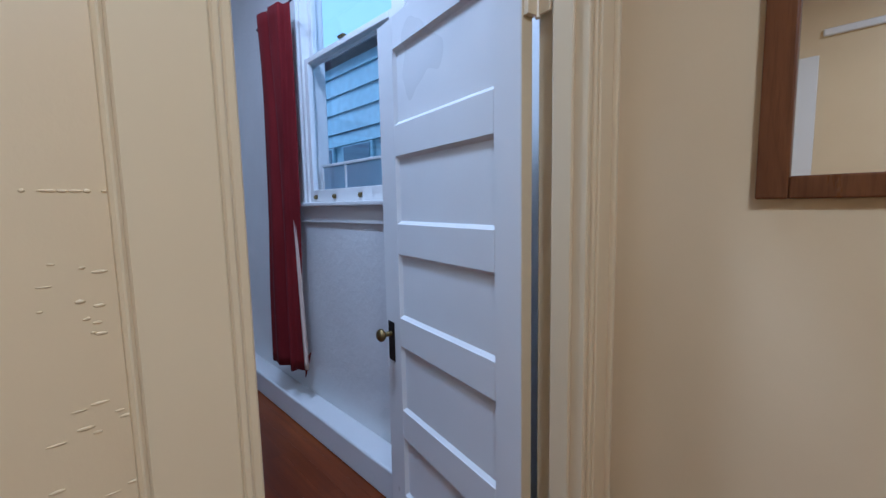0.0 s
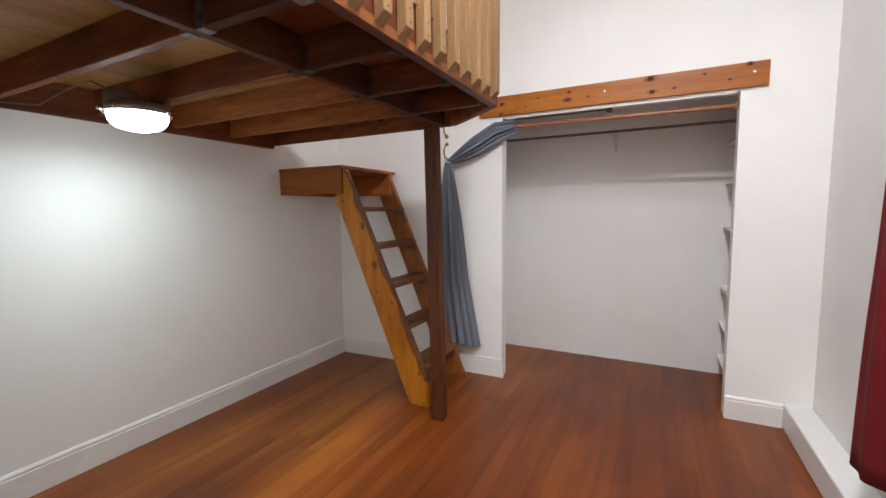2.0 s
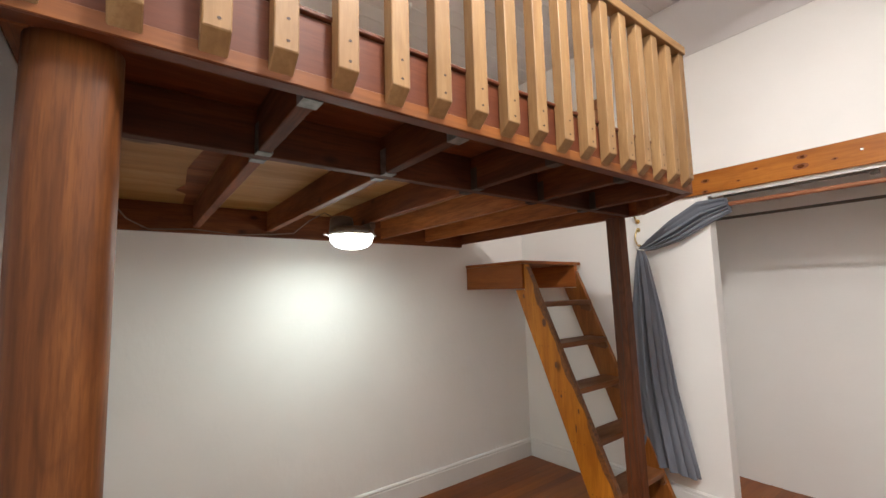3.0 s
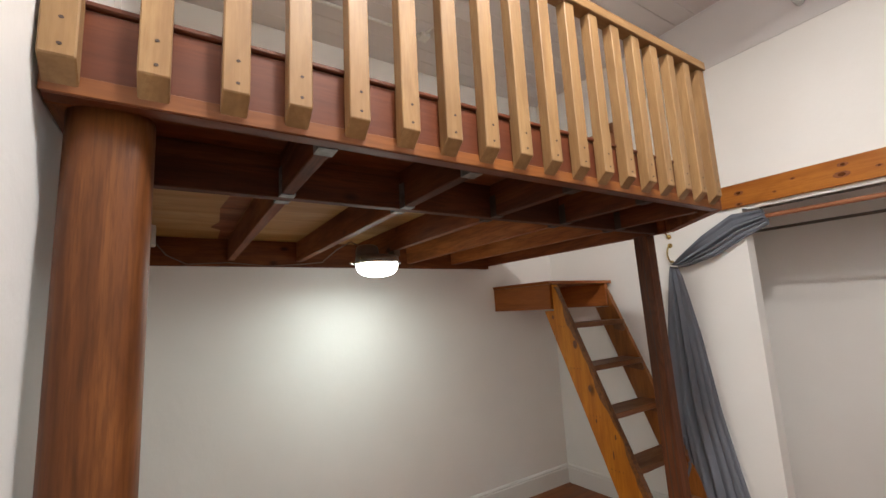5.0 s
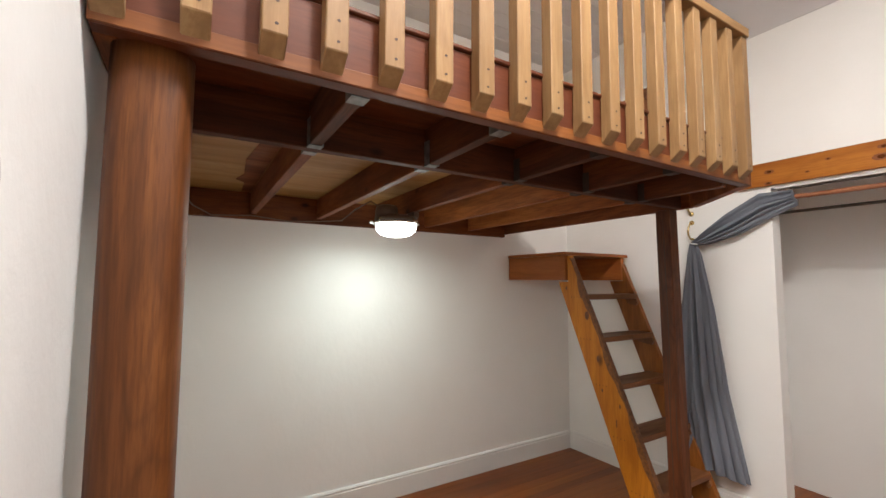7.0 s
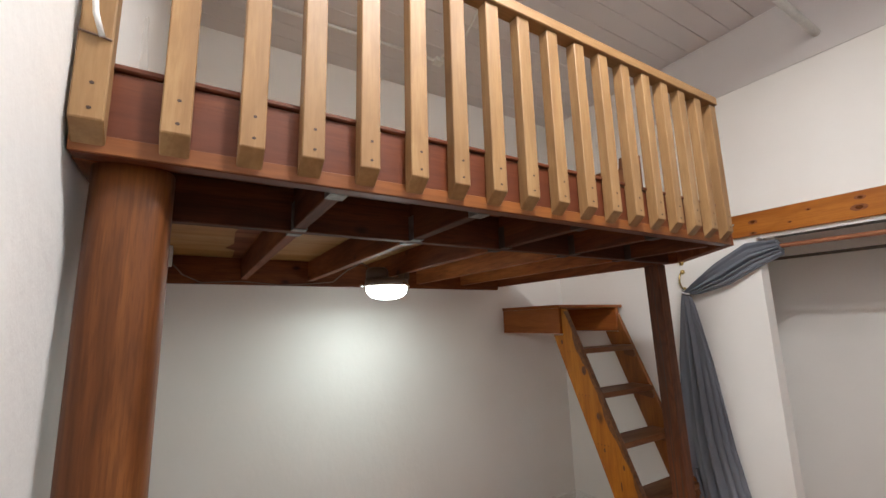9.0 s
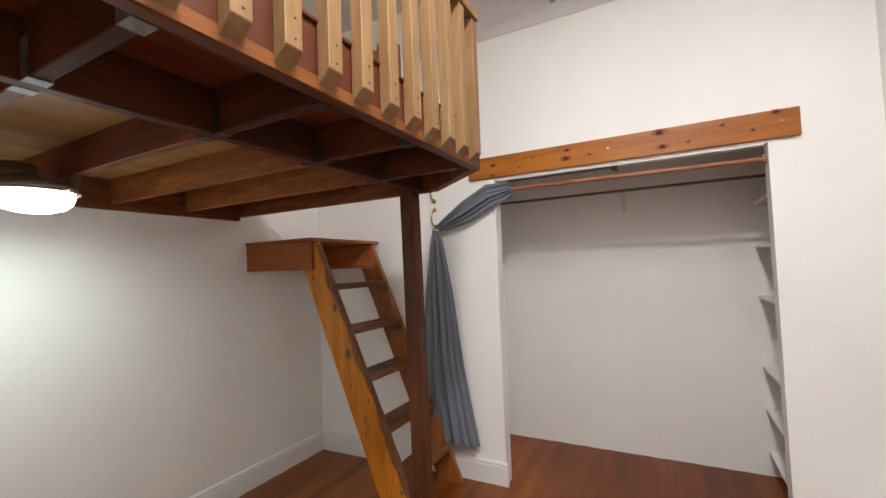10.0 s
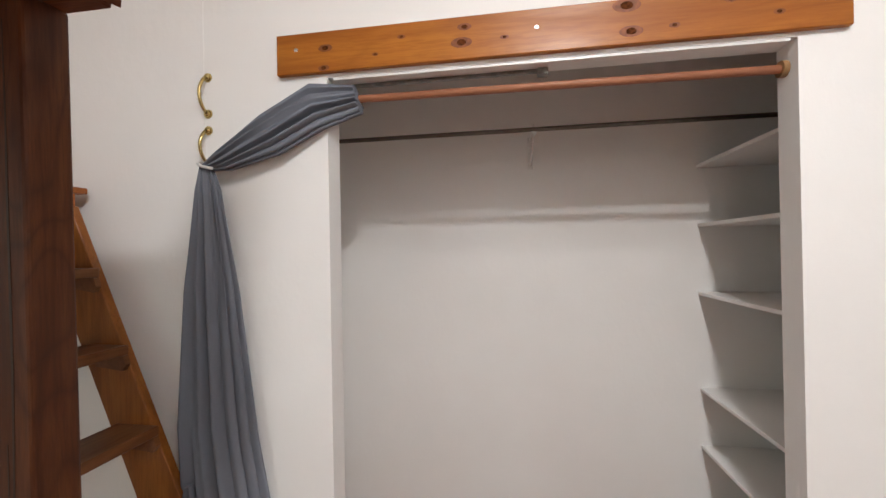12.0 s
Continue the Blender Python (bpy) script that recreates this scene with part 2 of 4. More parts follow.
TREAD = wood("brown_pine_tread", "y", (0.16, 0.058, 0.02), (0.25, 0.10, 0.036), (0.33, 0.14, 0.052), 0.4, 3.0)
BOARD = wood("knotty_orange_board", "x", (0.29, 0.085, 0.010), (0.42, 0.145, 0.017), (0.50, 0.19, 0.027), 0.36, 0.0, 1.0)
LANDING = wood("brown_pine_landing", "x", (0.27, 0.075, 0.015), (0.39, 0.12, 0.025), (0.49, 0.17, 0.038), 0.36, 2.5)
MIRROR_WOOD = wood("walnut_frame", "z", (0.09, 0.03, 0.008), (0.16, 0.06, 0.016), (0.22, 0.085, 0.024), 0.35)
POLE_WOOD = wood("reddish_pole", "x", (0.26, 0.10, 0.05), (0.36, 0.15, 0.075), (0.42, 0.19, 0.10), 0.35)
GREY_CLOTH = cloth("grey_cotton", (0.20, 0.212, 0.245), (0.15, 0.16, 0.187))
RED_CLOTH = cloth("dark_red_cotton", (0.165, 0.015, 0.016), (0.11, 0.008, 0.010))
LINING = cloth("beige_lining", (0.72, 0.58, 0.47), (0.64, 0.50, 0.40))
BRASS = plain("aged_brass", (0.55, 0.42, 0.17), 0.25, 1.0)
OLD_BRASS = plain("dull_brass_knob", (0.26, 0.19, 0.075), 0.32, 1.0)
DARK_METAL = plain("dark_bronze", (0.035, 0.03, 0.028), 0.4, 0.8)
# shadow at the farther hangers, put into their dark brown colour
SHADED_HANGER = plain("shade_brown_joist_hanger", (0.035, 0.020, 0.013), 0.6)
STEEL = plain("galvanised_steel", (0.3, 0.3, 0.29), 0.5, 0.9, 0.0, 40, 0.4)
CHROME = plain("chrome", (0.75, 0.75, 0.75), 0.12, 1.0)
SCREW = plain("dark_screw", (0.045, 0.022, 0.012), 0.7, 0.0)
SCREW_BROWN = plain("dark_brown_knot", (0.16, 0.05, 0.012), 0.5, 0.0, 0.0, 60, 0.5)
LAMP_BROWN = plain("brown_painted_metal", (0.13, 0.085, 0.06), 0.45)
WHITE_PLASTIC = plain("white_plastic", (0.78, 0.77, 0.73), 0.4)
CORD = plain("white_cord", (0.7, 0.69, 0.66), 0.6)
GREY_CABLE = plain("brown_cable", (0.16, 0.10, 0.07), 0.6)
GLASS = clear_glass("window_glass")
GAUZE = gauze_mesh("grey_gauze")
MIRROR = plain("mirror_silver", (0.9, 0.9, 0.9), 0.01, 1.0, 0.0, 10, 0.0)
LIT = glowing("lit_glass_dome", (0.94, 1.0, 0.90), 6.5)
LIT_WARM = glowing("lit_globe", (1.0, 0.93, 0.84), 4.0)
LIT_HALL = glowing("lit_square_glass", (1.0, 0.90, 0.76), 6.0)
SIDING = plain("weathered_blue_grey_siding", (0.40, 0.54, 0.60), 0.7, 0.0, 0.3, 14, 0.2)
EAVE = plain("dark_weathered_eave", (0.10, 0.10, 0.10), 0.8, 0.0, 0.4, 9, 0.5)
FAR_GLASS = plain("neighbour_window_pane", (0.11, 0.15, 0.19), 0.08, 0.0, 0.0, 3, 0.4)
GROUND = plain("concrete_ground", (0.25, 0.24, 0.22), 0.9, 0.0, 0.3, 8, 0.3)


# ---- mesh helpers ----
def box(bm, x0, x1, y0, y1, z0, z1, bevel=0.0, segments=1):
    m = Matrix.Translation(((x0 + x1) / 2, (y0 + y1) / 2, (z0 + z1) / 2)) @ Matrix.Diagonal((x1 - x0, y1 - y0, z1 - z0, 1))
    made = bmesh.ops.create_cube(bm, size=1, matrix=m)["verts"]
    if bevel:
        edges = list({e for v in made for e in v.link_edges})
        bmesh.ops.bevel(bm, geom=edges, offset=bevel, segments=segments, affect="EDGES", profile=0.5)
    return bm


def prism(bm, outline, axis, a, b):
    """A closed outline of 2D points, pushed along an axis from a to b."""
    def at(p, q):
        return {"x": (q, p[0], p[1]), "y": (p[0], q, p[1]), "z": (p[0], p[1], q)}[axis]
    low, high = [bm.verts.new(at(p, a)) for p in outline], [bm.verts.new(at(p, b)) for p in outline]
    n = len(outline)
    faces = [bm.faces.new(low[::-1]), bm.faces.new(high)]
    faces += [bm.faces.new((low[i], low[(i + 1) % n], high[(i + 1) % n], high[i])) for i in range(n)]
    bmesh.ops.recalc_face_normals(bm, faces=faces)
    return bm


def rod(bm, p, q, r, sides=12, r2=None):
    p, q = Vector(p), Vector(q)
    m = Matrix.Translation((p + q) / 2) @ (q - p).to_track_quat("Z", "Y").to_matrix().to_4x4()
    bmesh.ops.create_cone(bm, cap_ends=True, segments=sides, radius1=r, radius2=r if r2 is None else r2, depth=(q - p).length, matrix=m)
    return bm


def tube(bm, points, r, sides=8):
    """A bent tube through the points."""
    pts = [Vector(p) for p in points]
    rings = []
    for i, p in enumerate(pts):
        d = (pts[min(i + 1, len(pts) - 1)] - pts[max(i - 1, 0)]).normalized()
        side = d.orthogonal().normalized() if i == 0 else (side - d * side.dot(d)).normalized()
        up = d.cross(side)
        rings.append([bm.verts.new(p + (side * math.cos(a) + up * math.sin(a)) * r) for a in (2 * math.pi * k / sides for k in range(sides))])
    for one, two in zip(rings, rings[1:]):
        for k in range(sides):
            f = bm.faces.new((one[k], one[(k + 1) % sides], two[(k + 1) % sides], two[k]))
            f.smooth = True
    bm.faces.new(rings[0][::-1]), bm.faces.new(rings[-1])
    return bm


def ball(bm, p, r, squash=(1, 1, 1), u=16, v=10):
    m = Matrix.Translation(p) @ Matrix.Diagonal((*squash, 1))
    made = bmesh.ops.create_uvsphere(bm, u_segments=u, v_segments=v, radius=r, matrix=m)["verts"]
    for f in {f for w in made for f in w.link_faces}:
        f.smooth = True
    return bm


def lathe(bm, centre, profile, sides=28):
    """A turned body about a vertical axis: profile of (radius, z)."""
    rings = [[bm.verts.new((centre[0] + r * math.cos(a), centre[1] + r * math.sin(a), centre[2] + z)) for a in (2 * math.pi * k / sides for k in range(sides))] for r, z in profile]
    for one, two in zip(rings, rings[1:]):
        for k in range(sides):
            f = bm.faces.new((one[k], one[(k + 1) % sides], two[(k + 1) % sides], two[k]))
            f.smooth = True
    faces = [bm.faces.new(rings[0][::-1]), bm.faces.new(rings[-1])]
    bmesh.ops.recalc_face_normals(bm, faces=bm.faces[:])
    return bm


def finish(name, bm, material):
    me = bpy.data.meshes.new(name)
    bm.normal_update()
    bm.to_mesh(me)
    bm.free()
    me.materials.append(material)
    return new(name, me)


def solid(name, bm, material, label="", category="", kind="", group=""):
    """A top-level thing of one mesh."""
    return tagged(finish(name, bm, material), label, category, group, kind)


def thing(name, base, label, category, group="", kind=""):
    ob = new(name)
    ob.location = base
    ob.empty_display_size = 0.1
    return tagged(ob, label, category, group, kind)


def part(name, bm, material, parent, label=""):
    """One mesh under a thing or a part; its vertices are in the world's metres."""
    ob = finish(name, bm, material)
    ob.parent = parent
    top = parent
    while top.parent:
        top = top.parent
    if parent == top:
        ob.matrix_parent_inverse = Matrix.Translation(-Vector(top.location))
    return tagged(ob, label)


def bm_box(*a, **k):
    return box(bmesh.new(), *a, **k)


# ---- setting ----
XW, XE, YN, YS, CLG = -2.545, 1.29, 4.39, 0.955, 3.75
bm = bmesh.new()
box(bm, XW - 0.15, XW, -0.1, 5.45, -0.1, CLG + 0.15)
solid("wall_west", bm, WHITE, "white painted plaster wall beneath the loft", "wall", "structure")

bm = bmesh.new()
prism(bm, [(XW, 4.335), (-1.36, 4.388), (-1.36, YN), (-0.825, YN), (-0.825, 4.50), (XW, 4.50)], "z", -0.1, CLG + 0.15)
box(bm, 0.81, XE, YN, 4.50, -0.1, CLG + 0.15)
box(bm, -0.825, 0.81, YN, 4.50, 2.228, CLG + 0.15)
solid("wall_north", bm, WHITE, "white painted wall with a wide closet opening", "wall", "structure")
solid("trim", bm_box(XW, XE, YN - 0.006, YN, 3.30, CLG, bevel=0.002), CEIL, "shallow raised plaster band below the ceiling", "trim", "structure")

WY0, WY1, WZ0, WZ1 = 1.95, 2.97, 1.50, 3.15
bm = bmesh.new()
box(bm, XE, XE + 0.16, -0.1, WY0, -0.1, CLG + 0.15)
box(bm, XE, XE + 0.16, WY1, 5.45, -0.1, CLG + 0.15)
box(bm, XE, XE + 0.16, WY0, WY1, -0.1, WZ0)
box(bm, XE, XE + 0.16, WY0, WY1, WZ1, CLG + 0.15)
solid("wall_east", bm, ROUGH_WHITE, "white lumpy plaster wall with a sash window", "wall", "structure")

JL, JR, DH, YH = 0.178, 0.944, 2.20, 0.80
JRR = 0.985
bm = bmesh.new()
box(bm, XW, JL - 0.02, (YS + YH) / 2, YS, -0.1, CLG + 0.15)
box(bm, JRR + 0.02, XE, (YS + YH) / 2, YS, -0.1, CLG + 0.15)
box(bm, JL - 0.02, JRR + 0.02, (YS + YH) / 2, YS, DH + 0.02, CLG + 0.15)
solid("wall_south", bm, STIPPLE, "white lumpy plaster wall around the doorway", "wall", "structure")
bm = bmesh.new()
box(bm, XW, JL - 0.02, YH, (YS + YH) / 2, -0.1, CLG + 0.15)
box(bm, JR + 0.02, XE, YH, (YS + YH) / 2, -0.1, CLG + 0.15)
box(bm, JL - 0.02, JR + 0.02, YH, (YS + YH) / 2, DH + 0.02, CLG + 0.15)
hall_wall = solid("wall_hall_north", bm, CREAM, "cream painted hall wall around the doorway", "wall", "structure")
rng = random.Random(9)
for k in range(46):
    z = rng.choice((1.49, rng.uniform(1.36, 1.44), rng.uniform(1.05, 1.42), rng.uniform(1.0, 1.3), rng.uniform(1.15, 1.3)))
    bm = bmesh.new()
    ball(bm, (rng.uniform(0.0, 0.066), YH, z), 1.0, (rng.uniform(0.002, 0.008), 0.0009, rng.uniform(0.0008, 0.002)), 10, 6)
    part("paint_lump", bm, CREAM, hall_wall)
solid("wall_closet_back", bm_box(XW, XE, 5.285, 5.45, -0.1, 2.9), WHITE, "white painted back wall of the closet", "wall", "structure")
solid("wall_closet_west", bm_box(-1.45, -1.40, 4.50, 5.285, -0.1, 2.9), WHITE, "white painted side wall of the closet", "wall", "structure")
solid("ceiling_closet", bm_box(-1.40, XE, 4.50, 5.285, 2.72, 2.80), WHITE, "white closet ceiling", "ceiling", "structure")

# ceiling boards along the room, with grooves between them
bm = bmesh.new()
box(bm, XW, XE, YS, YN, CLG + 0.02, CLG + 0.12)
for i in range(26):
    x0 = XW + i * 0.148
    x1 = min(x0 + 0.1455, XE)
    if x1 > x0:
        box(bm, x0, x1, YS, YN - 0.006, CLG, CLG + 0.024, bevel=0.003)
solid("ceiling", bm, CEIL, "white painted tongue and groove board ceiling", "ceiling", "structure")

# hall shell
solid("wall_hall_east", bm_box(1.108, XE, -2.0, YH, -0.1, 2.9), CREAM, "cream painted hall wall with a mirror", "wall", "structure")
solid("wall_hall_west", bm_box(-1.35, -1.2, -2.0, YH, -0.1, 2.9), CREAM, "cream painted hall wall", "wall", "structure")
solid("wall_hall_south", bm_box(-1.35, XE, -2.15, -2.0, -0.1, 2.9), CREAM, "cream painted hall wall", "wall", "structure")
bm = bmesh.new()
box(bm, -1.2, -1.18, 0.63, 0.75, 0, 2.3, bevel=0.003)
box(bm, -1.2, -1.175, 0.74, 0.775, 0, 2.3, bevel=0.003)
solid("trim", bm, TRIM, "white painted casing on the far hall wall", "door casing", "structure")
solid("trim", bm_box(-1.2, -1.175, -2.0, 0.62, 2.40, 2.44, bevel=0.006), TRIM, "white painted picture rail in the hall", "picture rail", "structure")
solid("ceiling_hall", bm_box(-1.35, XE, -2.0, YH, 2.8, 2.9), CEIL, "white hall ceiling", "ceiling", "structure")
solid("floor_hall", bm_box(-1.35, XE, -2.15, YH, -0.1, -0.002), FLOOR, "reddish brown wooden hall floor", "floor", "structure")

# ledge along the window wall
bm = bmesh.new()
box(bm, 1.137, XE, YS, YN, 0.0, 0.168, bevel=0.012, segments=3)
solid("ledge", bm, ROUGH_WHITE, "low white plaster ledge along the window wall", "ledge", "structure")

def skirting(name, axis, a, b, face, out, height=0.162):
    """A baseboard with a bead along its top; out is the side that faces the room."""
    t = 0.02 * out
    outline = [(face, 0), (face + t, 0), (face + t, height - 0.03), (face + t * 0.75, height - 0.024), (face + t * 0.95, height - 0.014), (face + t * 0.6, height - 0.003), (face, height)]
    bm = bmesh.new()
    prism(bm, outline, axis, a, b)
    return solid(name, bm, TRIM, "white painted baseboard with a beaded top", "baseboard", "structure")

skirting("baseboard", "y", YS, 4.335, XW, 1)
bm = bmesh.new()
h = 0.162
for z0, z1, t in ((0, h - 0.03, 0.02), (h - 0.03, h - 0.022, 0.014), (h - 0.022, h - 0.006, 0.018), (h - 0.006, h, 0.01)):
    prism(bm, [(XW + 0.02, 4.336), (-1.36, 4.388), (-0.805 - 0.001, YN), (-0.805 - 0.02 + t, YN - t), (-1.36, 4.388 - t), (XW + 0.02, 4.336 - t)], "z", z0, z1)
solid("baseboard", bm, TRIM, "white painted baseboard with a beaded top", "baseboard", "structure")
skirting("baseboard", "x", 0.812, 1.135, YN, -1)

# door lining and casings
bm = bmesh.new()
box(bm, JL - 0.02, JL - 0.013, YH - 0.004, YS + 0.004, 0, DH, bevel=0.002)
box(bm, JL - 0.013, JL, YH - 0.004, 0.878, 0, DH, bevel=0.003)
box(bm, JR, JR + 0.02, YH - 0.004, 0.877, 0, DH, bevel=0.003)
box(bm, JR + 0.001, JRR + 0.02, 0.8775, 0.886, 0, DH, bevel=0.002)
box(bm, JRR, JRR + 0.02, 0.8865, YS + 0.004, 0, DH, bevel=0.003)
box(bm, JL - 0.02, JR + 0.02, YH - 0.004, YS + 0.004, DH, DH + 0.02, bevel=0.003)
box(bm, JR - 0.013, JR, 0.83, 0.885, 0, DH, bevel=0.003)
solid("trim", bm, CREAM_TRIM, "cream painted door lining with stops", "door frame", "structure")


MOULDED = ((0.0, 0.012, 0.012), (0.012, 0.075, 0.018), (0.075, 0.09, 0.028), (0.09, 0.105, 0.022))
FLAT = ((0.0, 0.011, 0.012), (0.011, 0.096, 0.016), (0.096, 0.104, 0.021))


def casing(y_face, out, material, words, left_profile, left=JL - 0.02, right=JR + 0.02):
    """Boards on both sides and over the doorway."""
    bm = bmesh.new()
    for inner, way, profile in ((left, -1, left_profile), (right, 1, MOULDED)):
        for a, b, t in profile:
            x0, x1 = sorted((inner + way * a, inner + way * b))
            y0, y1 = sorted((y_face, y_face + out * t))
            box(bm, x0, x1, y0, y1, 0, DH + 0.02 + b, bevel=0.003)
    y0, y1 = sorted((y_face, y_face + out * 0.02))
    box(bm, left, right, y0, y1, DH + 0.02, DH + 0.125, bevel=0.003)
    return solid("trim", bm, material, words, "door casing", "structure")

casing(YH, -1, CREAM_TRIM, "cream painted moulded door casing in the hall", FLAT, 0.164)
casing(YS, 1, TRIM, "white painted moulded door casing", MOULDED, right=JRR + 0.02)

# ---- outside ----
solid("ground", bm_box(-60, 60, -60, 60, -0.6, -0.5), GROUND, "grey concrete ground between the houses", "ground", "structure")
NX = 2.6
house = thing("neighbouring_house", (NX, 4, -0.5), "weathered blue-grey clapboard house with small windows", "house")
bm = bmesh.new()
box(bm, NX + 0.03, NX + 4, -3, 12, -0.5, 3.12)
part("wall", bm, SIDING, house)
edges = [2.17, 2.32, 2.545, 2.755, 2.965, 3.10]
lap = [(z, z + 0.208) for z in (-0.4, -0.19, 0.02, 0.23, 0.44, 0.65, 0.86)] + list(zip(edges, edges[1:]))
for z0, z1 in lap:
    bm = bmesh.new()
    prism(bm, [(NX + 0.03, z0 + 0.012), (NX - 0.004, z0 + 0.012), (NX + 0.016, z1), (NX + 0.03, z1)], "y", -3, 12)
    part("clapboard", bm, SIDING, house)
bm = bmesh.new()
prism(bm, [(NX - 0.09, 3.13), (NX + 0.03, 3.10), (NX + 4, 3.10), (NX + 4, 3.4), (NX + 1.5, 3.6), (NX - 0.10, 3.24)], "y", -3, 12)
part("roof", bm, EAVE, house, "dark weathered roof edge")
for i in range(18):
    y0 = -2.42 + i * 0.82
    frame_part = part("window", bm_box(NX - 0.012, NX + 0.03, y0 - 0.045, y0 + 0.585, 1.05, 2.168, bevel=0.005), SIDING, house, "pale blue-grey window frame")
    for z0, z1 in ((1.10, 1.58), (1.63, 2.155)):
        part("pane", bm_box(NX - 0.018, NX - 0.008, y0, y0 + 0.54, z0, z1), FAR_GLASS, frame_part, "dark window pane")

# ---- window of the room ----
window = thing("window_1", (XE, (WY0 + WY1) / 2, WZ0), "white painted double-hung sash window above the ledge", "window", kind="structure")
bm = bmesh.new()
box(bm, XE - 0.004, XE + 0.16, WY0, WY0 + 0.03, WZ0, WZ1, bevel=0.003)
box(bm, XE - 0.004, XE + 0.16, WY1 - 0.03, WY1, WZ0, WZ1, bevel=0.003)
box(bm, XE - 0.004, XE + 0.16, WY0 + 0.03, WY1 - 0.03, WZ1 - 0.03, WZ1, bevel=0.003)
part("window_frame", bm, TRIM, window)
bm = bmesh.new()
for y0, y1 in ((WY0 - 0.085, WY0 + 0.008), (WY1 - 0.008, WY1 + 0.085)):
    box(bm, XE - 0.02, XE - 0.001, y0, y1, WZ0, WZ1 + 0.09, bevel=0.003)
box(bm, XE - 0.02, XE - 0.001, WY0 + 0.008, WY1 - 0.008, WZ1 - 0.008, WZ1 + 0.09, bevel=0.003)
part("casing", bm, TRIM, window)
part("window_sill", bm_box(XE - 0.055, XE + 0.16, WY0 - 0.10, WY1 + 0.10, WZ0 - 0.024, WZ0 + 0.002, bevel=0.006, segments=2), TRIM, window)
part("apron", bm_box(XE - 0.018, XE - 0.001, WY0 - 0.06, WY1 + 0.06, WZ0 - 0.125, WZ0 - 0.024, bevel=0.004), TRIM, window)


def sash(x0, x1, z0, z1, low, top, words):
    """One sash: its four bars and its pane."""
    y0, y1, w = WY0 + 0.03, WY1 - 0.03, 0.045
    bm = bmesh.new()
    box(bm, x0, x1, y0, y0 + w, z0, z1, bevel=0.003)
    box(bm, x0, x1, y1 - w, y1, z0, z1, bevel=0.003)
    box(bm, x0, x1, y0 + w, y1 - w, z0, z0 + low, bevel=0.003)
    box(bm, x0, x1, y0 + w, y1 - w, z1 - top, z1, bevel=0.003)
    s = part("sash", bm, TRIM, window, words)
    p = part("pane", bm_box((x0 + x1) / 2 - 0.002, (x0 + x1) / 2 + 0.002, y0 + w - 0.005, y1 - w + 0.005, z0 + low - 0.005, z1 - top + 0.005), GLASS, s, "clear glass pane")
    p.visible_shadow = False
    return s

lower = sash(XE + 0.012, XE + 0.047, WZ0 + 0.003, 2.415, 0.078, 0.035, "lower sash with brass sash lifts")
sash(XE + 0.052, XE + 0.087, 2.38, WZ1 - 0.03, 0.035, 0.045, "upper sash")
bm = bmesh.new()
box(bm, XE + 0.10, XE + 0.115, WY0 + 0.031, WY1 - 0.031, 1.735, 1.752, bevel=0.002)
box(bm, XE + 0.10, XE + 0.115, WY0 + 0.031, WY1 - 0.031, 1.503, 1.52, bevel=0.002)
for y in (WY0 + 0.031, 2.63, WY1 - 0.049):
    box(bm, XE + 0.101, XE + 0.114, y, y + 0.018, 1.5205, 1.7345, bevel=0.002)
screen = part("screen", bm, TRIM, window, "half-height insect screen in the opening")
gauze = part("gauze", bm_box(XE + 0.106, XE + 0.108, WY0 + 0.04, WY1 - 0.04, 1.515, 1.74), GAUZE, screen, "fine grey gauze")
gauze.visible_shadow = False
for y in (2.33, 2.62, 2.86):
    bm = bmesh.new()
    ball(bm, (XE + 0.004, y, 1.535), 0.012, (1, 1, 0.9))
    box(bm, XE + 0.004, XE + 0.0125, y - 0.016, y + 0.016, 1.522, 1.55, bevel=0.002)
    part("sash_lift", bm, OLD_BRASS, lower, "small brass sash lift")
bm = bmesh.new()
box(bm, XE + 0.002, XE + 0.03, 2.44, 2.50, 2.416, 2.432, bevel=0.004)
part("sash_lock", bm, OLD_BRASS, lower, "old brass sash lock")

# ---- door ----
door = thing("door_1", (0.909, 0.934, 0.01), "white painted five-panel door standing open", "door", kind="structure")
HINGE = Matrix.Translation((0.909, 0.934, 0.01)) @ Matrix(((0.178, 0.984, 0, 0), (0.984, -0.178, 0, 0), (0, 0, 1, 0), (0, 0, 0, 1)))
# in the door's own axes: x along its width from the hinge, y away from the doorway's middle, z up
DW, DT = 0.869, 0.036


def door_part(name, bm, material, label="", parent=None):
    bmesh.ops.transform(bm, matrix=HINGE, verts=bm.verts[:])
    bmesh.ops.recalc_face_normals(bm, faces=bm.faces[:])
    return part(name, bm, material, parent or door, label)

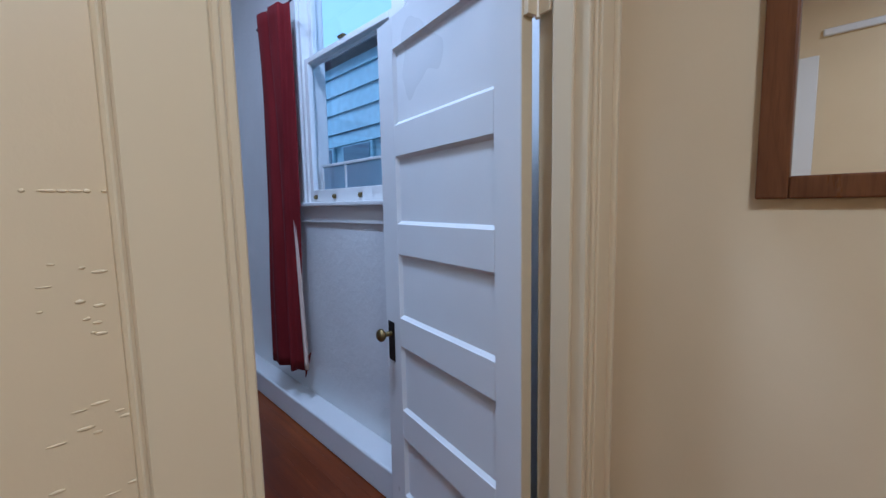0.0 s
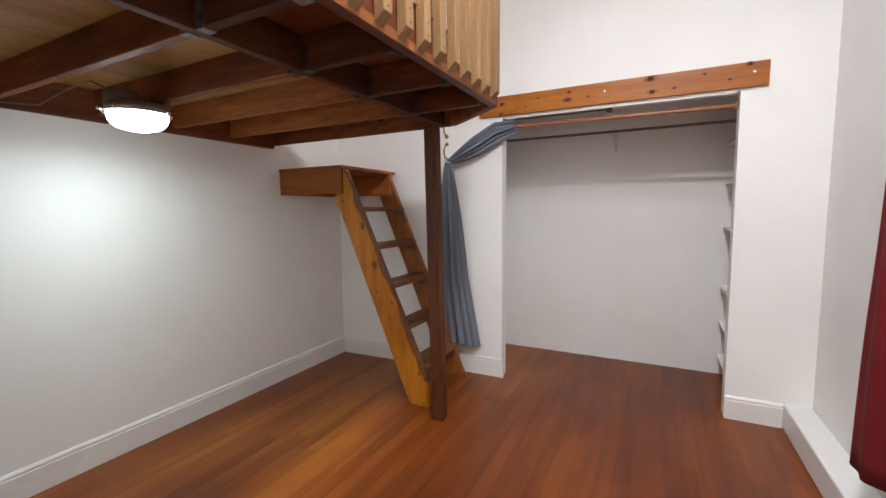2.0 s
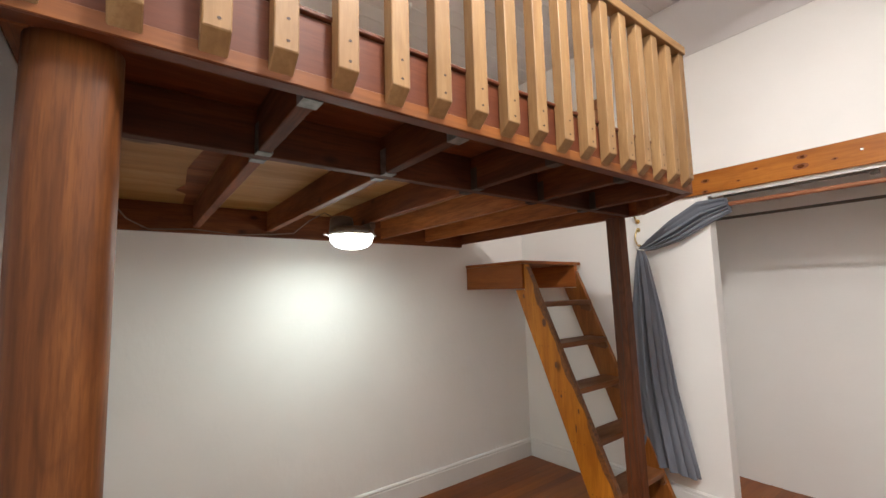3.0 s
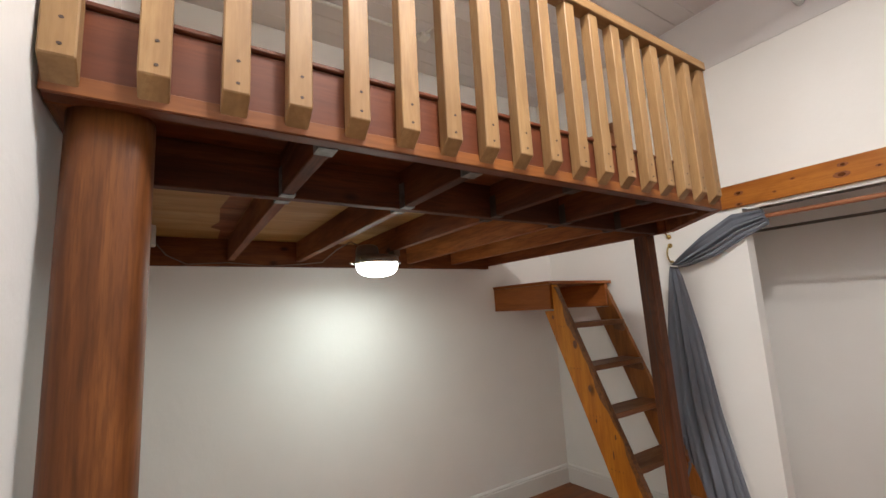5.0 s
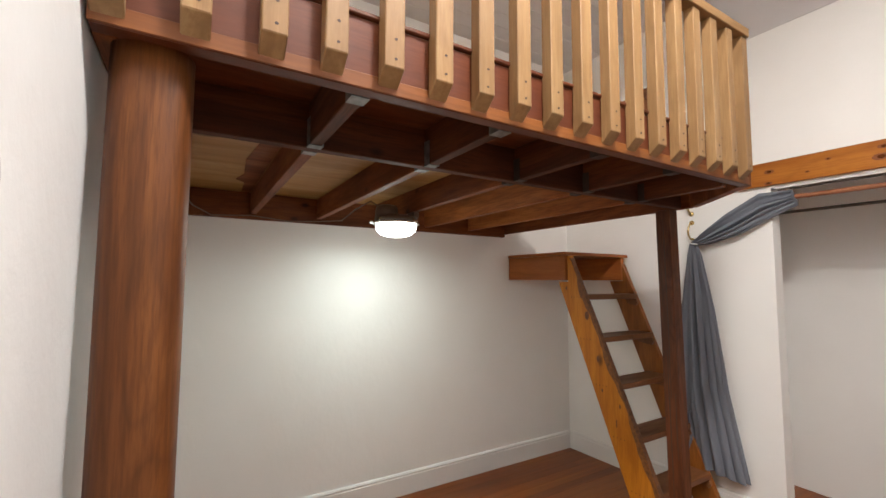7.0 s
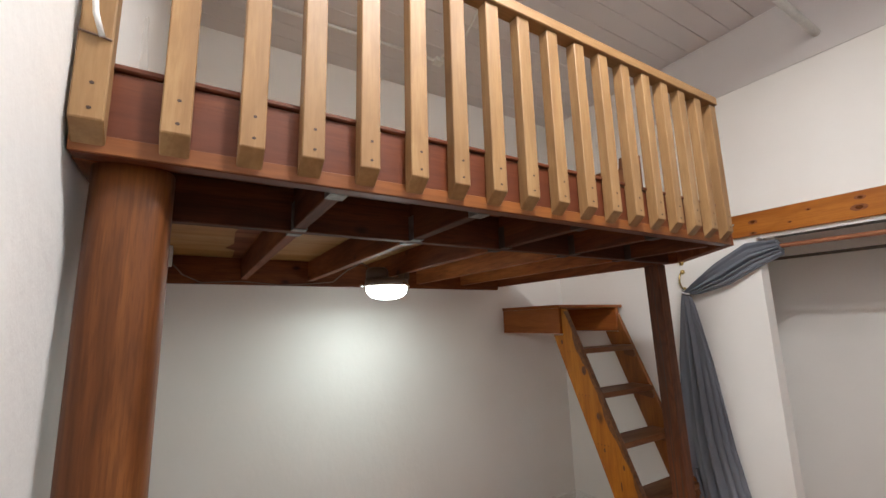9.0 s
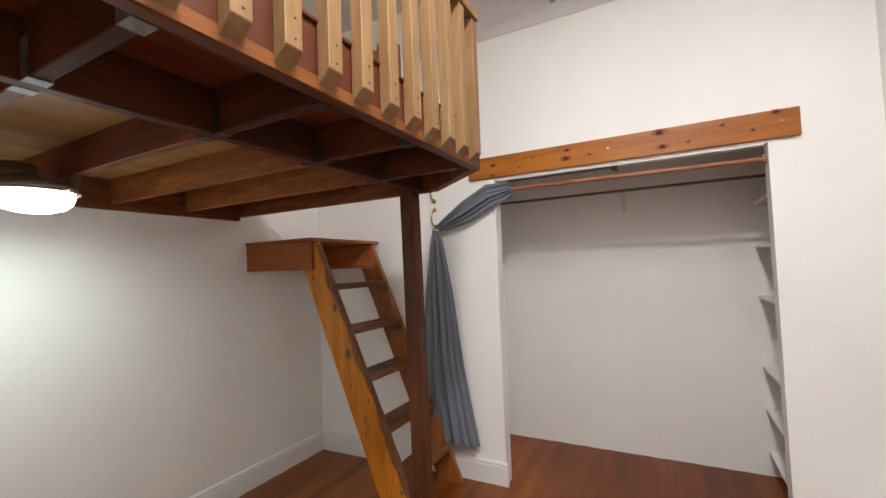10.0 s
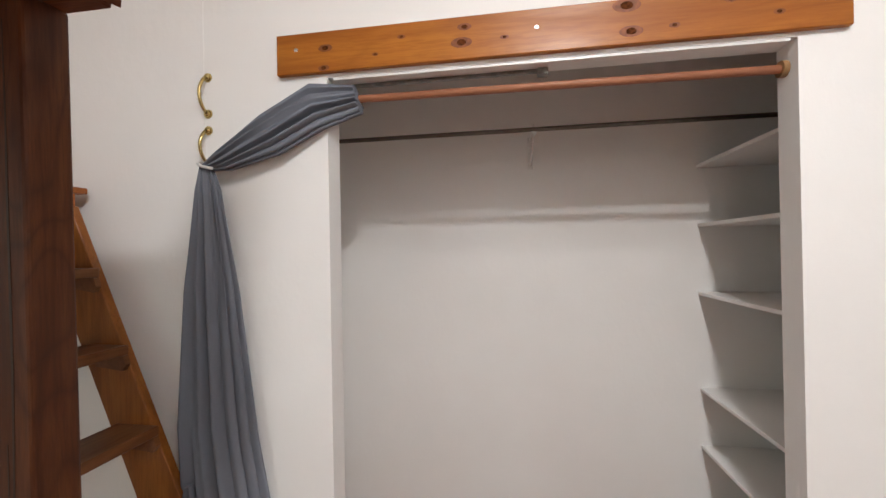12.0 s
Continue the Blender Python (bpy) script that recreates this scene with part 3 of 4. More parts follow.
rails = [(0.0, 0.215), (0.475, 0.60), (0.88, 1.00), (1.265, 1.388), (1.655, 1.775), (2.06, 2.18)]
door_part("stile", bm_box(0.029, 0.138, 0, DT, 0, 2.18, bevel=0.002), TRIM)
door_part("stile", bm_box(0.738, DW, 0, DT, 0, 2.18, bevel=0.002), TRIM)
for z0, z1 in rails:
    door_part("rail", bm_box(0.138, 0.738, 0.0, DT, z0, z1, bevel=0.001), TRIM)
for (a, z0), (z1, b) in zip(rails, rails[1:]):
    bm = bmesh.new()
    box(bm, 0.132, 0.744, 0.014, DT - 0.014, z0 - 0.006, z1 + 0.006)
    door_part("panel", bm, TRIM)
    for side, inner in ((0.0, 0.014), (DT, DT - 0.014)):
        bm = bmesh.new()
        outer = [(0.138, z0), (0.738, z0), (0.738, z1), (0.138, z1)]
        small = [(0.148, z0 + 0.012), (0.728, z0 + 0.012), (0.728, z1 - 0.012), (0.148, z1 - 0.012)]
        o = [bm.verts.new((x, side + (0.003 if side == 0 else -0.003), z)) for x, z in outer]
        s2 = [bm.verts.new((x, inner, z)) for x, z in small]
        for i in range(4):
            bm.faces.new((o[i], o[(i + 1) % 4], s2[(i + 1) % 4], s2[i]))
        door_part("moulding", bm, TRIM)
bm = bm_box(0.026, 0.0285, 0.001, DT - 0.001, 0.0, 2.18)
door_part("hinge_edge", bm, CREAM_TRIM, "cream painted hinge edge")
plate = door_part("backplate", bm_box(0.79, 0.845, -0.004, -0.0005, 0.795, 0.968, bevel=0.0015), DARK_METAL, "dark bronze backplate")
bm = bmesh.new()
rod(bm, (0.818, -0.004, 0.915), (0.818, -0.04, 0.915), 0.011, 14)
ball(bm, (0.818, -0.052, 0.915), 0.028, (1, 0.75, 1))
door_part("knob", bm, OLD_BRASS, "dull brass door knob", plate)
bm = bmesh.new()
rod(bm, (0.818, DT + 0.001, 0.915), (0.818, DT + 0.03, 0.915), 0.011, 14)
ball(bm, (0.818, DT + 0.042, 0.915), 0.028, (1, 0.75, 1))
door_part("knob", bm, OLD_BRASS, "dull brass door knob")
for z in (0.25, 1.97):
    bm = bmesh.new()
    rod(bm, (0.012, DT + 0.004, z - 0.05), (0.012, DT + 0.004, z + 0.05), 0.007, 10)
    box(bm, 0.0085, 0.0255, 0.004, DT, z - 0.045, z + 0.045)
    box(bm, -0.03, 0.0085, DT + 0.001, DT + 0.007, z - 0.045, z + 0.045)
    door_part("hinge", bm, CREAM_TRIM, "painted butt hinge")

# ---- loft ----
RZ0, RZ1 = 2.022, 2.182
loft = thing("loft_platform", (-1.5, 2.2, 0), "stained fir sleeping loft on posts with a pale baluster railing", "loft")
part("front_rim", bm_box(-0.482, -0.442, YS + 0.004, 3.165, RZ0, RZ1, bevel=0.003), RIM_Y, loft, "reddish front rim board")
part("rim_strip", bm_box(-0.4425, -0.4385, YS + 0.004, 3.165, RZ0 + 0.001, RZ0 + 0.034, bevel=0.001), STRIP_Y, loft, "orange-brown strip along the rim's foot")
part("rim_cap", bm_box(-0.486, -0.434, YS + 0.004, 3.165, RZ1 + 0.001, RZ1 + 0.013, bevel=0.003), RIM_Y, loft)
bm = bmesh.new()
prism(bm, [(-0.86, 3.548), (-0.875, 3.506), (-0.482, 3.167), (-0.442, 3.167), (-0.442, 3.19)], "z", RZ0, RZ1)
part("corner_rim", bm, LOFT_X, loft)
part("end_rim", bm_box(XW + 0.002, -0.878, 3.508, 3.548, RZ0, RZ1, bevel=0.003), LOFT_X, loft)
part("wall_ledger", bm_box(XW + 0.002, XW + 0.042, YS + 0.004, 3.506, RZ0 - 0.03, RZ1 - 0.02, bevel=0.003), LOFT_Y, loft)
part("south_rim", bm_box(XW + 0.044, -0.484, YS + 0.002, YS + 0.04, RZ0, RZ1 - 0.02, bevel=0.003), LOFT_X, loft)
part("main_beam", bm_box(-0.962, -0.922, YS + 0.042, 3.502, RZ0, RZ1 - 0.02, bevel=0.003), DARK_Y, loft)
part("deck", bm_box(XW + 0.004, -0.944, YS + 0.006, 3.16, RZ1 - 0.019, RZ1), PLY, loft, "unstained plywood deck")
part("deck", bm_box(-0.942, -0.484, YS + 0.006, 3.16, RZ1 - 0.019, RZ1), LOFT_Y, loft, "dark stained plywood deck")
bm = bmesh.new()
prism(bm, [(-0.965, 1.30), (-0.965, 1.415), (-2.49, 1.415), (-2.49, 1.36), (-2.2, 1.35), (-2.14, 1.30), (-2.0, 1.33), (-1.7, 1.31), (-1.4, 1.335), (-1.1, 1.31)], "z", RZ1 - 0.0225, RZ1 - 0.0195)
part("stain_patch", bm, LOFT_Y, loft, "dark stained strip on the plywood")
bm = bmesh.new()
prism(bm, [(XW + 0.004, 3.161), (-0.49, 3.161), (-0.885, 3.50), (XW + 0.004, 3.50)], "z", RZ1 - 0.019, RZ1)
part("deck", bm, LOFT_Y, loft, "dark stained plywood deck")
for y in (1.435, 1.855, 2.28, 2.70, 3.12):
    j = part("joist", bm_box(XW + 0.044, -0.964, y - 0.019, y + 0.019, RZ0 + 0.002, RZ1 - 0.02, bevel=0.003), LOFT_X if y < 2.5 else LAMPLIT_X, loft, "" if y < 2.5 else "lighter knotty joist with lamp light in its colour")
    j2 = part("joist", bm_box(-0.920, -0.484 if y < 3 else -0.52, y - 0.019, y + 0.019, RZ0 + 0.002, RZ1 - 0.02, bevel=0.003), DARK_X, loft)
    for owner, x0, x1 in ((j, -1.0, -0.963), (j2, -0.921, -0.885), (j2, -0.53, -0.4835)):
        if y > 3 and x0 > -0.6:
            continue
        bm = bmesh.new()
        box(bm, x0, x1, y - 0.022, y + 0.022, RZ0 - 0.001, RZ0 + 0.0015)
        box(bm, x0, x1, y - 0.022, y - 0.0195, RZ0, RZ0 + 0.09)
        box(bm, x0, x1, y + 0.0195, y + 0.022, RZ0, RZ0 + 0.09)
        part("hanger", bm, STEEL if y < 2 else SHADED_HANGER, owner, "galvanised joist hanger" if y < 2 else "joist hanger coloured dark brown for shade")

# the big post by the doorway: a squared log with round corners
bm = bmesh.new()
rings = []
for k in range(25):
    z = RZ0 * k / 24
    ring = []
    for i in range(32):
        a = 2 * math.pi * i / 32
        c, s = math.cos(a), math.sin(a)
        r = 0.065 / (abs(c) ** 3 + abs(s) ** 3) ** 0.3333
        r *= 1 + 0.035 * noise.noise(Vector((c * 1.5, s * 1.5, z * 1.6)))
        ring.append(bm.verts.new((-0.535 + r * c, 1.046 + r * s, z)))
    rings.append(ring)
for one, two in zip(rings, rings[1:]):
    for i in range(32):
        bm.faces.new((one[i], one[(i + 1) % 32], two[(i + 1) % 32], two[i])).smooth = True
bm.faces.new(rings[0][::-1]), bm.faces.new(rings[-1])
part("post", bm, POST, loft, "thick fir post with rounded corners")
bm = bm_box(-1.057, -0.973, 3.462, 3.546, 0, RZ0 - 0.001, bevel=0.006, segments=2)
for v in bm.verts:
    v.co.x += 0.017 * (RZ0 - v.co.z)
dark_post = part("post", bm, DARK_POST, loft, "dark stained square post, leaning slightly")
for at, z0, z1, seed in ((-1.012, 0.95, 1.97, 0.3), (-1.026, 0.35, 1.22, 2.6), (-0.99, 0.62, 0.98, 4.1)):
    pts = []
    for k in range(25):
        z = z0 + (z1 - z0) * k / 24
        pts.append((at + 0.017 * (RZ0 - z) + 0.004 * noise.noise(Vector((z * 4, seed, 0))), z, 0.0012 + 0.0016 * math.sin(math.pi * k / 24)))
    bm = bmesh.new()
    prism(bm, [(x - w, z) for x, z, w in pts] + [(x + w, z) for x, z, w in pts[::-1]], "y", 3.4612, 3.4616)
    part("crack", bm, SCREW, dark_post, "dark drying crack")

# railing
part("top_rail", bm_box(-0.444, -0.392, YS + 0.004, 3.115, 2.645, 2.684, bevel=0.003), PALE_Y, loft, "pale wooden top rail")
bm = bmesh.new()
prism(bm, [(-0.440, 2.035), (-0.402, 2.068), (-0.402, 2.644), (-0.440, 2.644)], "y", -0.019, 0.019)
bmesh.ops.bevel(bm, geom=bm.edges[:], offset=0.002, segments=1, affect="EDGES")
first = finish("baluster", bm, PALE)
first["label"] = "pale square baluster with a slanted foot"
dots = []
for z in (2.087, 2.132):
    bm = bmesh.new()
    rod(bm, (-0.4035, 0.002, z), (-0.4012, 0.002, z), 0.003, 8)
    d = finish("screw", bm, SCREW)
    d.parent = first
    dots.append(d)
lean = random.Random(3)
for i in range(18):
    b = first if i == 0 else first.copy()
    if i:
        scene.collection.objects.link(b)
        for one in dots:
            d = one.copy()
            scene.collection.objects.link(d)
            d.parent = b
    b.parent = loft
    b.matrix_parent_inverse = Matrix.Translation(-Vector(loft.location))
    b.location = (0, 0.987 + i * 0.1238 + lean.uniform(-0.003, 0.003), 0)
    if i == 0:
        b.scale = (1, 1.25, 1)
    b.rotation_euler = (0, 0, lean.uniform(-0.004, 0.004))

bm = bmesh.new()
prism(bm, [(2.40, 2.196), (2.66, 2.196), (2.66, 2.36), (2.61, 2.36), (2.60, 2.30), (2.42, 2.25)], "x", -0.56, -0.50)
solid("wooden_step_block", bm, TREAD, "small brown wooden step block on the loft deck", "block")

# ---- ladder and landing ----
landing = thing("ladder_landing", (-2.2, 3.9, 1.61), "brown pine landing box fixed to the wall corner", "landing")
part("top_board", bm_box(XW + 0.002, -1.862, 3.572, 4.335, 1.806, 1.831, bevel=0.003), LANDING, landing)
part("front_board", bm_box(XW + 0.002, -1.872, 3.580, 3.618, 1.612, 1.805, bevel=0.003), LANDING, landing)
part("back_board", bm_box(XW + 0.002, -1.872, 4.255, 4.293, 1.612, 1.805, bevel=0.003), LANDING, landing)
part("wall_board", bm_box(XW + 0.002, XW + 0.04, 3.62, 4.253, 1.612, 1.805, bevel=0.003), LANDING, landing)

ladder = thing("loft_ladder", (-1.4, 3.9, 0), "amber pine ship ladder with brown treads", "ladder")
SL = 0.4218


def low_edge(z):
    return -1.288 - SL * z


near_outline = [(low_edge(0), 0), (-1.122, 0), (-1.12, 0.19), (low_edge(1.80) + 0.205, 1.80), (-1.868, 1.80), (-1.868, 1.60), (low_edge(1.60), 1.60)]
far_outline = [(low_edge(0) - 0.03, 0), (-1.118, 0), (-1.866, 1.755), (-1.866, 1.608), (low_edge(1.608) - 0.03, 1.608)]
for y0, y1, outline in ((3.600, 3.638, near_outline), (4.262, 4.300, far_outline)):
    bm = bmesh.new()
    prism(bm, outline, "y", y0, y1)
    bmesh.ops.bevel(bm, geom=bm.edges[:], offset=0.003, segments=1, affect="EDGES")
    part("stringer", bm, AMBER if y0 < 4 else BROWN_PINE, ladder, "" if y0 < 4 else "browner stringer against the wall")
near_stringer = [c for c in ladder.children if c.name.startswith("stringer")][0]
for x, z, r, tall in ((-1.69, 1.354, 0.022, 1.5), (-1.60, 1.058, 0.015, 1.6), (-1.432, 0.771, 0.008, 2.2), (-1.46, 0.653, 0.006, 5.0), (-1.20, 0.252, 0.012, 1.5), (-1.88, 1.55, 0.012, 1.4), (-1.57, 0.847, 0.009, 1.5)):
    bm = bmesh.new()
    rod(bm, (x, 3.6004, z), (x, 3.5992, z), r, 14, r * 0.9)
    bmesh.ops.scale(bm, vec=(0.9, 1, tall), space=Matrix.Translation((-x, 0, -z)), verts=bm.verts[:])
    part("knot", bm, SCREW_BROWN, near_stringer)
bm = bmesh.new()
edge, inner = [], []
for k in range(57):
    z = 0.20 + 1.58 * k / 56
    x = -1.12 + (low_edge(1.80) + 0.205 + 1.12) * (z - 0.19) / 1.61
    n = noise.noise(Vector((z * 5.5, 3.1, 0.7))) + 0.5 * noise.noise(Vector((z * 15, 1.7, 0.2)))
    edge.append((x - 0.003, z))
    inner.append((x - 0.006 - max(0.0, 0.014 + 0.045 * n), z))
prism(bm, edge + inner[::-1], "y", 3.5985, 3.6002)
part("wane", bm, WANE, near_stringer, "dark brown waney edge")
bm = bmesh.new()
prism(bm, [(x + 0.0005, z) for x, z in edge] + [(x + 0.006, z) for x, z in edge[::-1]], "y", 3.6005, 3.6375)
part("bark_edge", bm, WANE, near_stringer, "dark bark-brown upper edge")
for z in (1.503, 1.203, 0.898, 0.582, 0.28):
    x0 = low_edge(z) + (0.055 if z > 1.4 else 0.012)
    x1 = low_edge(z) + 0.197
    t = part("tread", bm_box(x0, x1, 3.6385, 4.2615, z - 0.038, z, bevel=0.004), TREAD, ladder, "worn brown tread")
    for y0, y1 in ((3.639, 3.662), (4.238, 4.261)):
        bm = bmesh.new()
        prism(bm, [(x0 + 0.04, z - 0.039), (x1 - 0.004, z - 0.039), (x1 + 0.006, z - 0.072), (x1 - 0.008, z - 0.095), (x0 + 0.06, z - 0.082)], "y", y0, y1)
        part("cleat", bm, TREAD, t)
    for k in range(4):
        bm = bmesh.new()
        x = x0 + 0.035 + 0.028 * k
        rod(bm, (x, 3.6005, z - 0.02), (x, 3.5990, z - 0.02 + 0.001 * k), 0.0035, 6)
        part("nail", bm, SCREW, t)

# ---- bulkhead lamp ----
LX, LY = -1.897, 2.165
lamp = thing("bulkhead_lamp", (LX, LY, 2.16), "round bulkhead lamp with a lit glass dome under the loft", "lamp")
bm = bmesh.new()
lathe(bm, (LX, LY, 0), [(0.0, 1.992), (0.10, 1.990), (0.128, 1.984), (0.132, 1.950), (0.126, 1.948), (0.0, 1.9478)])
lathe(bm, (LX - 0.065, LY - 0.035, 0), [(0.0, 2.066), (0.05, 2.063), (0.064, 2.054), (0.069, 2.035), (0.070, 1.9905), (0.0, 1.9903)])
box(bm, LX - 0.045, LX + 0.045, LY + 0.097, LY + 0.133, 1.986, 2.0235, bevel=0.003)
part("base", bm, LAMP_BROWN, lamp, "brown painted lamp base with a round canister")
bm = bmesh.new()
tube(bm, [(LX + 0.137 * math.cos(a), LY + 0.137 * math.sin(a), 1.944) for a in (2 * math.pi * k / 40 for k in range(41))], 0.005)
for a in (0.4, 1.97, 3.54, 5.11):
    tube(bm, [(LX + r * math.cos(a), LY + r * math.sin(a), z) for r, z in ((0.128, 1.972), (0.138, 1.960), (0.139, 1.944), (0.126, 1.936))], 0.0035)
part("band", bm, CHROME, lamp, "chrome guard ring with clips")
bm = bmesh.new()
lathe(bm, (LX, LY, 0), [(0.1225, 1.9475), (0.1235, 1.925), (0.117, 1.902), (0.094, 1.880), (0.052, 1.867), (0.002, 1.863)])
dome = part("dome", bm, LIT, lamp, "frosted glass dome, lit")
for a in (0.4, 2.5, 4.6):
    bm = bmesh.new()
    ball(bm, (LX + 0.155 * math.cos(a), LY + 0.155 * math.sin(a), 1.946), 0.010)
    part("thumbscrew", bm, CHROME, lamp)
bm = bmesh.new()
tube(bm, [(-2.235, 1.052, 2.075), (-2.36, 1.10, 2.03), (-2.47, 1.2, 1.995), (-2.47, 1.42, 2.01), (-2.47, 1.65, 1.99), (-2.47, 1.86, 2.005), (-2.46, 2.0, 2.02), (-2.32, 2.06, 2.09), (-2.16, 2.10, 2.12), (-2.06, 2.125, 2.07), (-2.012, 2.13, 2.03)], 0.004)
solid("cable", bm, GREY_CABLE, "thin brown cable sagging along the ledger", "cable")
bm = bmesh.new()
box(bm, -2.24, -2.165, 0.996, 1.052, 2.055, 2.162, bevel=0.005, segments=2)
solid("junction_box", bm, WHITE_PLASTIC, "small white junction box under the loft deck", "box")
bm = bmesh.new()
tube(bm, [(-2.215, 1.01, 2.054), (-2.215, 1.008, 2.03), (-2.215, 1.006, 2.01), (-2.215, 0.975, 1.985), (-2.215, 0.967, 1.95), (-2.215, 0.967, 0.9), (-2.215, 0.967, 0.0)], 0.011)
solid("conduit", bm, WHITE_PLASTIC, "white painted conduit down the wall", "conduit")

# ---- room ceiling: lamp, pipe and conduit ----
globe = thing("ceiling_lamp", (0.38, 2.45, CLG), "round white flush dome lamp on the ceiling", "lamp", "ceiling lamps")
bm = bmesh.new()
lathe(bm, (0.38, 2.45, 0), [(0.0, CLG), (0.175, CLG), (0.18, CLG - 0.05), (0.165, CLG - 0.065), (0.0, CLG - 0.066)])
part("base", bm, WHITE_PLASTIC, globe)
bm = bmesh.new()
lathe(bm, (0.38, 2.45, 0), [(0.16, CLG - 0.067), (0.158, CLG - 0.10), (0.14, CLG - 0.145), (0.10, CLG - 0.18), (0.05, CLG - 0.196), (0.0, CLG - 0.20)])
part("dome", bm, LIT_WARM, globe, "lit frosted glass dome")
copy_thing(globe, pose(0.38, 1.78, CLG))
bm = bmesh.new()
tube(bm, [(-0.33, YS + 0.01, 3.50), (-0.33, 2.5, 3.48), (-0.33, YN - 0.007, 3.437)], 0.022, 14)
solid("ceiling_pipe", bm, WHITE_PLASTIC, "white painted pipe running below the ceiling", "pipe")
bm = bmesh.new()
tube(bm, [(-2.12, YS + 0.01, CLG - 0.012), (-2.10, 2.0, CLG - 0.012), (-2.09, 2.68, CLG - 0.012)], 0.011)
tube(bm, [(-2.09, 2.68, CLG - 0.012), (-1.79, 2.73, CLG - 0.012), (-1.40, 2.62, CLG - 0.012)], 0.009)
box(bm, -2.13, -2.05, 2.65, 2.73, CLG - 0.035, CLG, bevel=0.006)
solid("ceiling_conduit", bm, WHITE_PLASTIC, "white painted conduit with a small junction on the ceiling", "conduit")
bm = bmesh.new()
tube(bm, [(-0.395, 0.995, 2.215), (-0.385, 0.985, 2.25), (-0.36, 0.972, 2.40), (-0.34, 0.965, 2.60), (-0.33, 0.962, 3.0), (-0.33, 0.962, 3.48)], 0.0045)
solid("white_cord", bm, CORD, "white cord hanging beside the first baluster", "cord")
bm = bmesh.new()
tube(bm, [(-0.400, 0.962, 2.222), (-0.400, 1.006, 2.216), (-0.445, 1.006, 2.216), (-0.445, 0.962, 2.222), (-0.400, 0.962, 2.223)], 0.002, 6)
solid("string", bm, GREY_CABLE, "thin brown string tied around the first baluster", "string")

# ---- closet ----
bm = bmesh.new()
box(bm, -1.022, 0.955, 4.364, 4.389, 2.242, 2.398, bevel=0.003)
lintel = thing("closet_board", (0, 4.377, 2.242), "knotty orange pine board over the closet opening", "board")
part("plank", bm, BOARD, lintel)
for x, z in ((-0.94, 2.335), (-0.026, 2.331), (0.875, 2.335)):
    bm = bmesh.new()
    rod(bm, (x, 4.3635, z), (x, 4.3605, z), 0.009, 12, 0.006)
    part("screw", bm, CHROME, lintel, "bright screw head")
KNOT = plain("dark_knot", (0.13, 0.036, 0.008), 0.8, 0.0, 0.0, 90, 0.6)
KNOT_RING = plain("brown_knot_ring", (0.27, 0.078, 0.014), 0.6, 0.0, 0.0, 60, 0.4)
KNOT.node_tree.nodes["Principled BSDF"].inputs["Specular IOR Level"].default_value = 0.1
for x, z, r in ((-0.819, 2.332, 0.011), (-0.282, 2.359, 0.010), (-0.294, 2.303, 0.015), (0.276, 2.375, 0.018), (0.289, 2.285, 0.015), (-0.139, 2.308, 0.006), (0.427, 2.292, 0.007), (0.743, 2.304, 0.007), (-0.518, 2.346, 0.006), (-0.827, 2.256, 0.009), (-0.62, 2.29, 0.005), (0.60, 2.36, 0.008), (0.85, 2.385, 0.012)):
    bm = bmesh.new()
    rod(bm, (x, 4.3645, z), (x, 4.3634, z), r, 14, r * 0.9)
    bmesh.ops.scale(bm, vec=(1.25, 1, 0.85), space=Matrix.Translation((-x, 0, -z)), verts=bm.verts[:])
    k = part("knot", bm, KNOT, lintel)
    bm = bmesh.new()
    rod(bm, (x, 4.3644, z), (x, 4.3637, z), r * 1.7, 16, r * 1.6)
    bmesh.ops.scale(bm, vec=(1.6, 1, 0.8), space=Matrix.Translation((-x, 0, -z)), verts=bm.verts[:])
    part("knot_ring", bm, KNOT_RING, k)
bm = bmesh.new()
box(bm, -0.80, 0.79, 4.392, 4.40, 2.218, 2.2275)
solid("trim", bm, TRIM, "thin white edge strip under the closet head", "trim", "structure")

pole = thing("curtain_pole", (0, 4.452, 2.15), "reddish wooden curtain pole across the closet opening", "pole")
bm = bmesh.new()
rod(bm, (-0.82, 4.452, 2.160), (0.805, 4.452, 2.148), 0.015, 16)
part("pole", bm, POLE_WOOD, pole)
bm = bmesh.new()
rod(bm, (0.79, 4.452, 2.148), (0.808, 4.452, 2.148), 0.028, 18)
part("socket", bm, PALE_Y, pole, "pale wooden pole socket")
bm = bmesh.new()
box(bm, -0.75, 0.0, 4.465, 4.485, 2.215, 2.2275, bevel=0.002)
box(bm, -0.02, 0.02, 4.455, 4.49, 2.20, 2.2275, bevel=0.003)
solid("metal_track", bm, STEEL, "short grey metal track under the closet head", "track")

hanging = thing("hanging_rail", (0, 4.926, 2.12), "dark metal hanging rail on a white bracket", "rail")
bm = bmesh.new()
rod(bm, (-1.399, 4.926, 2.128), (XE - 0.001, 4.926, 2.128), 0.011, 12)
part("rail", bm, plain("dull_dark_steel", (0.16, 0.14, 0.12), 0.35, 0.9), hanging)
bm = bmesh.new()
box(bm, -0.024, 0.004, 5.272, 5.284, 2.00, 2.18, bevel=0.002)
tube(bm, [(-0.01, 5.27, 2.02), (-0.01, 5.10, 2.06), (-0.01, 4.926, 2.112)], 0.006)
tube(bm, [(-0.01, 5.27, 2.165), (-0.01, 4.926, 2.150)], 0.005)
box(bm, -0.022, 0.002, 4.908, 4.944, 2.106, 2.116, bevel=0.002)
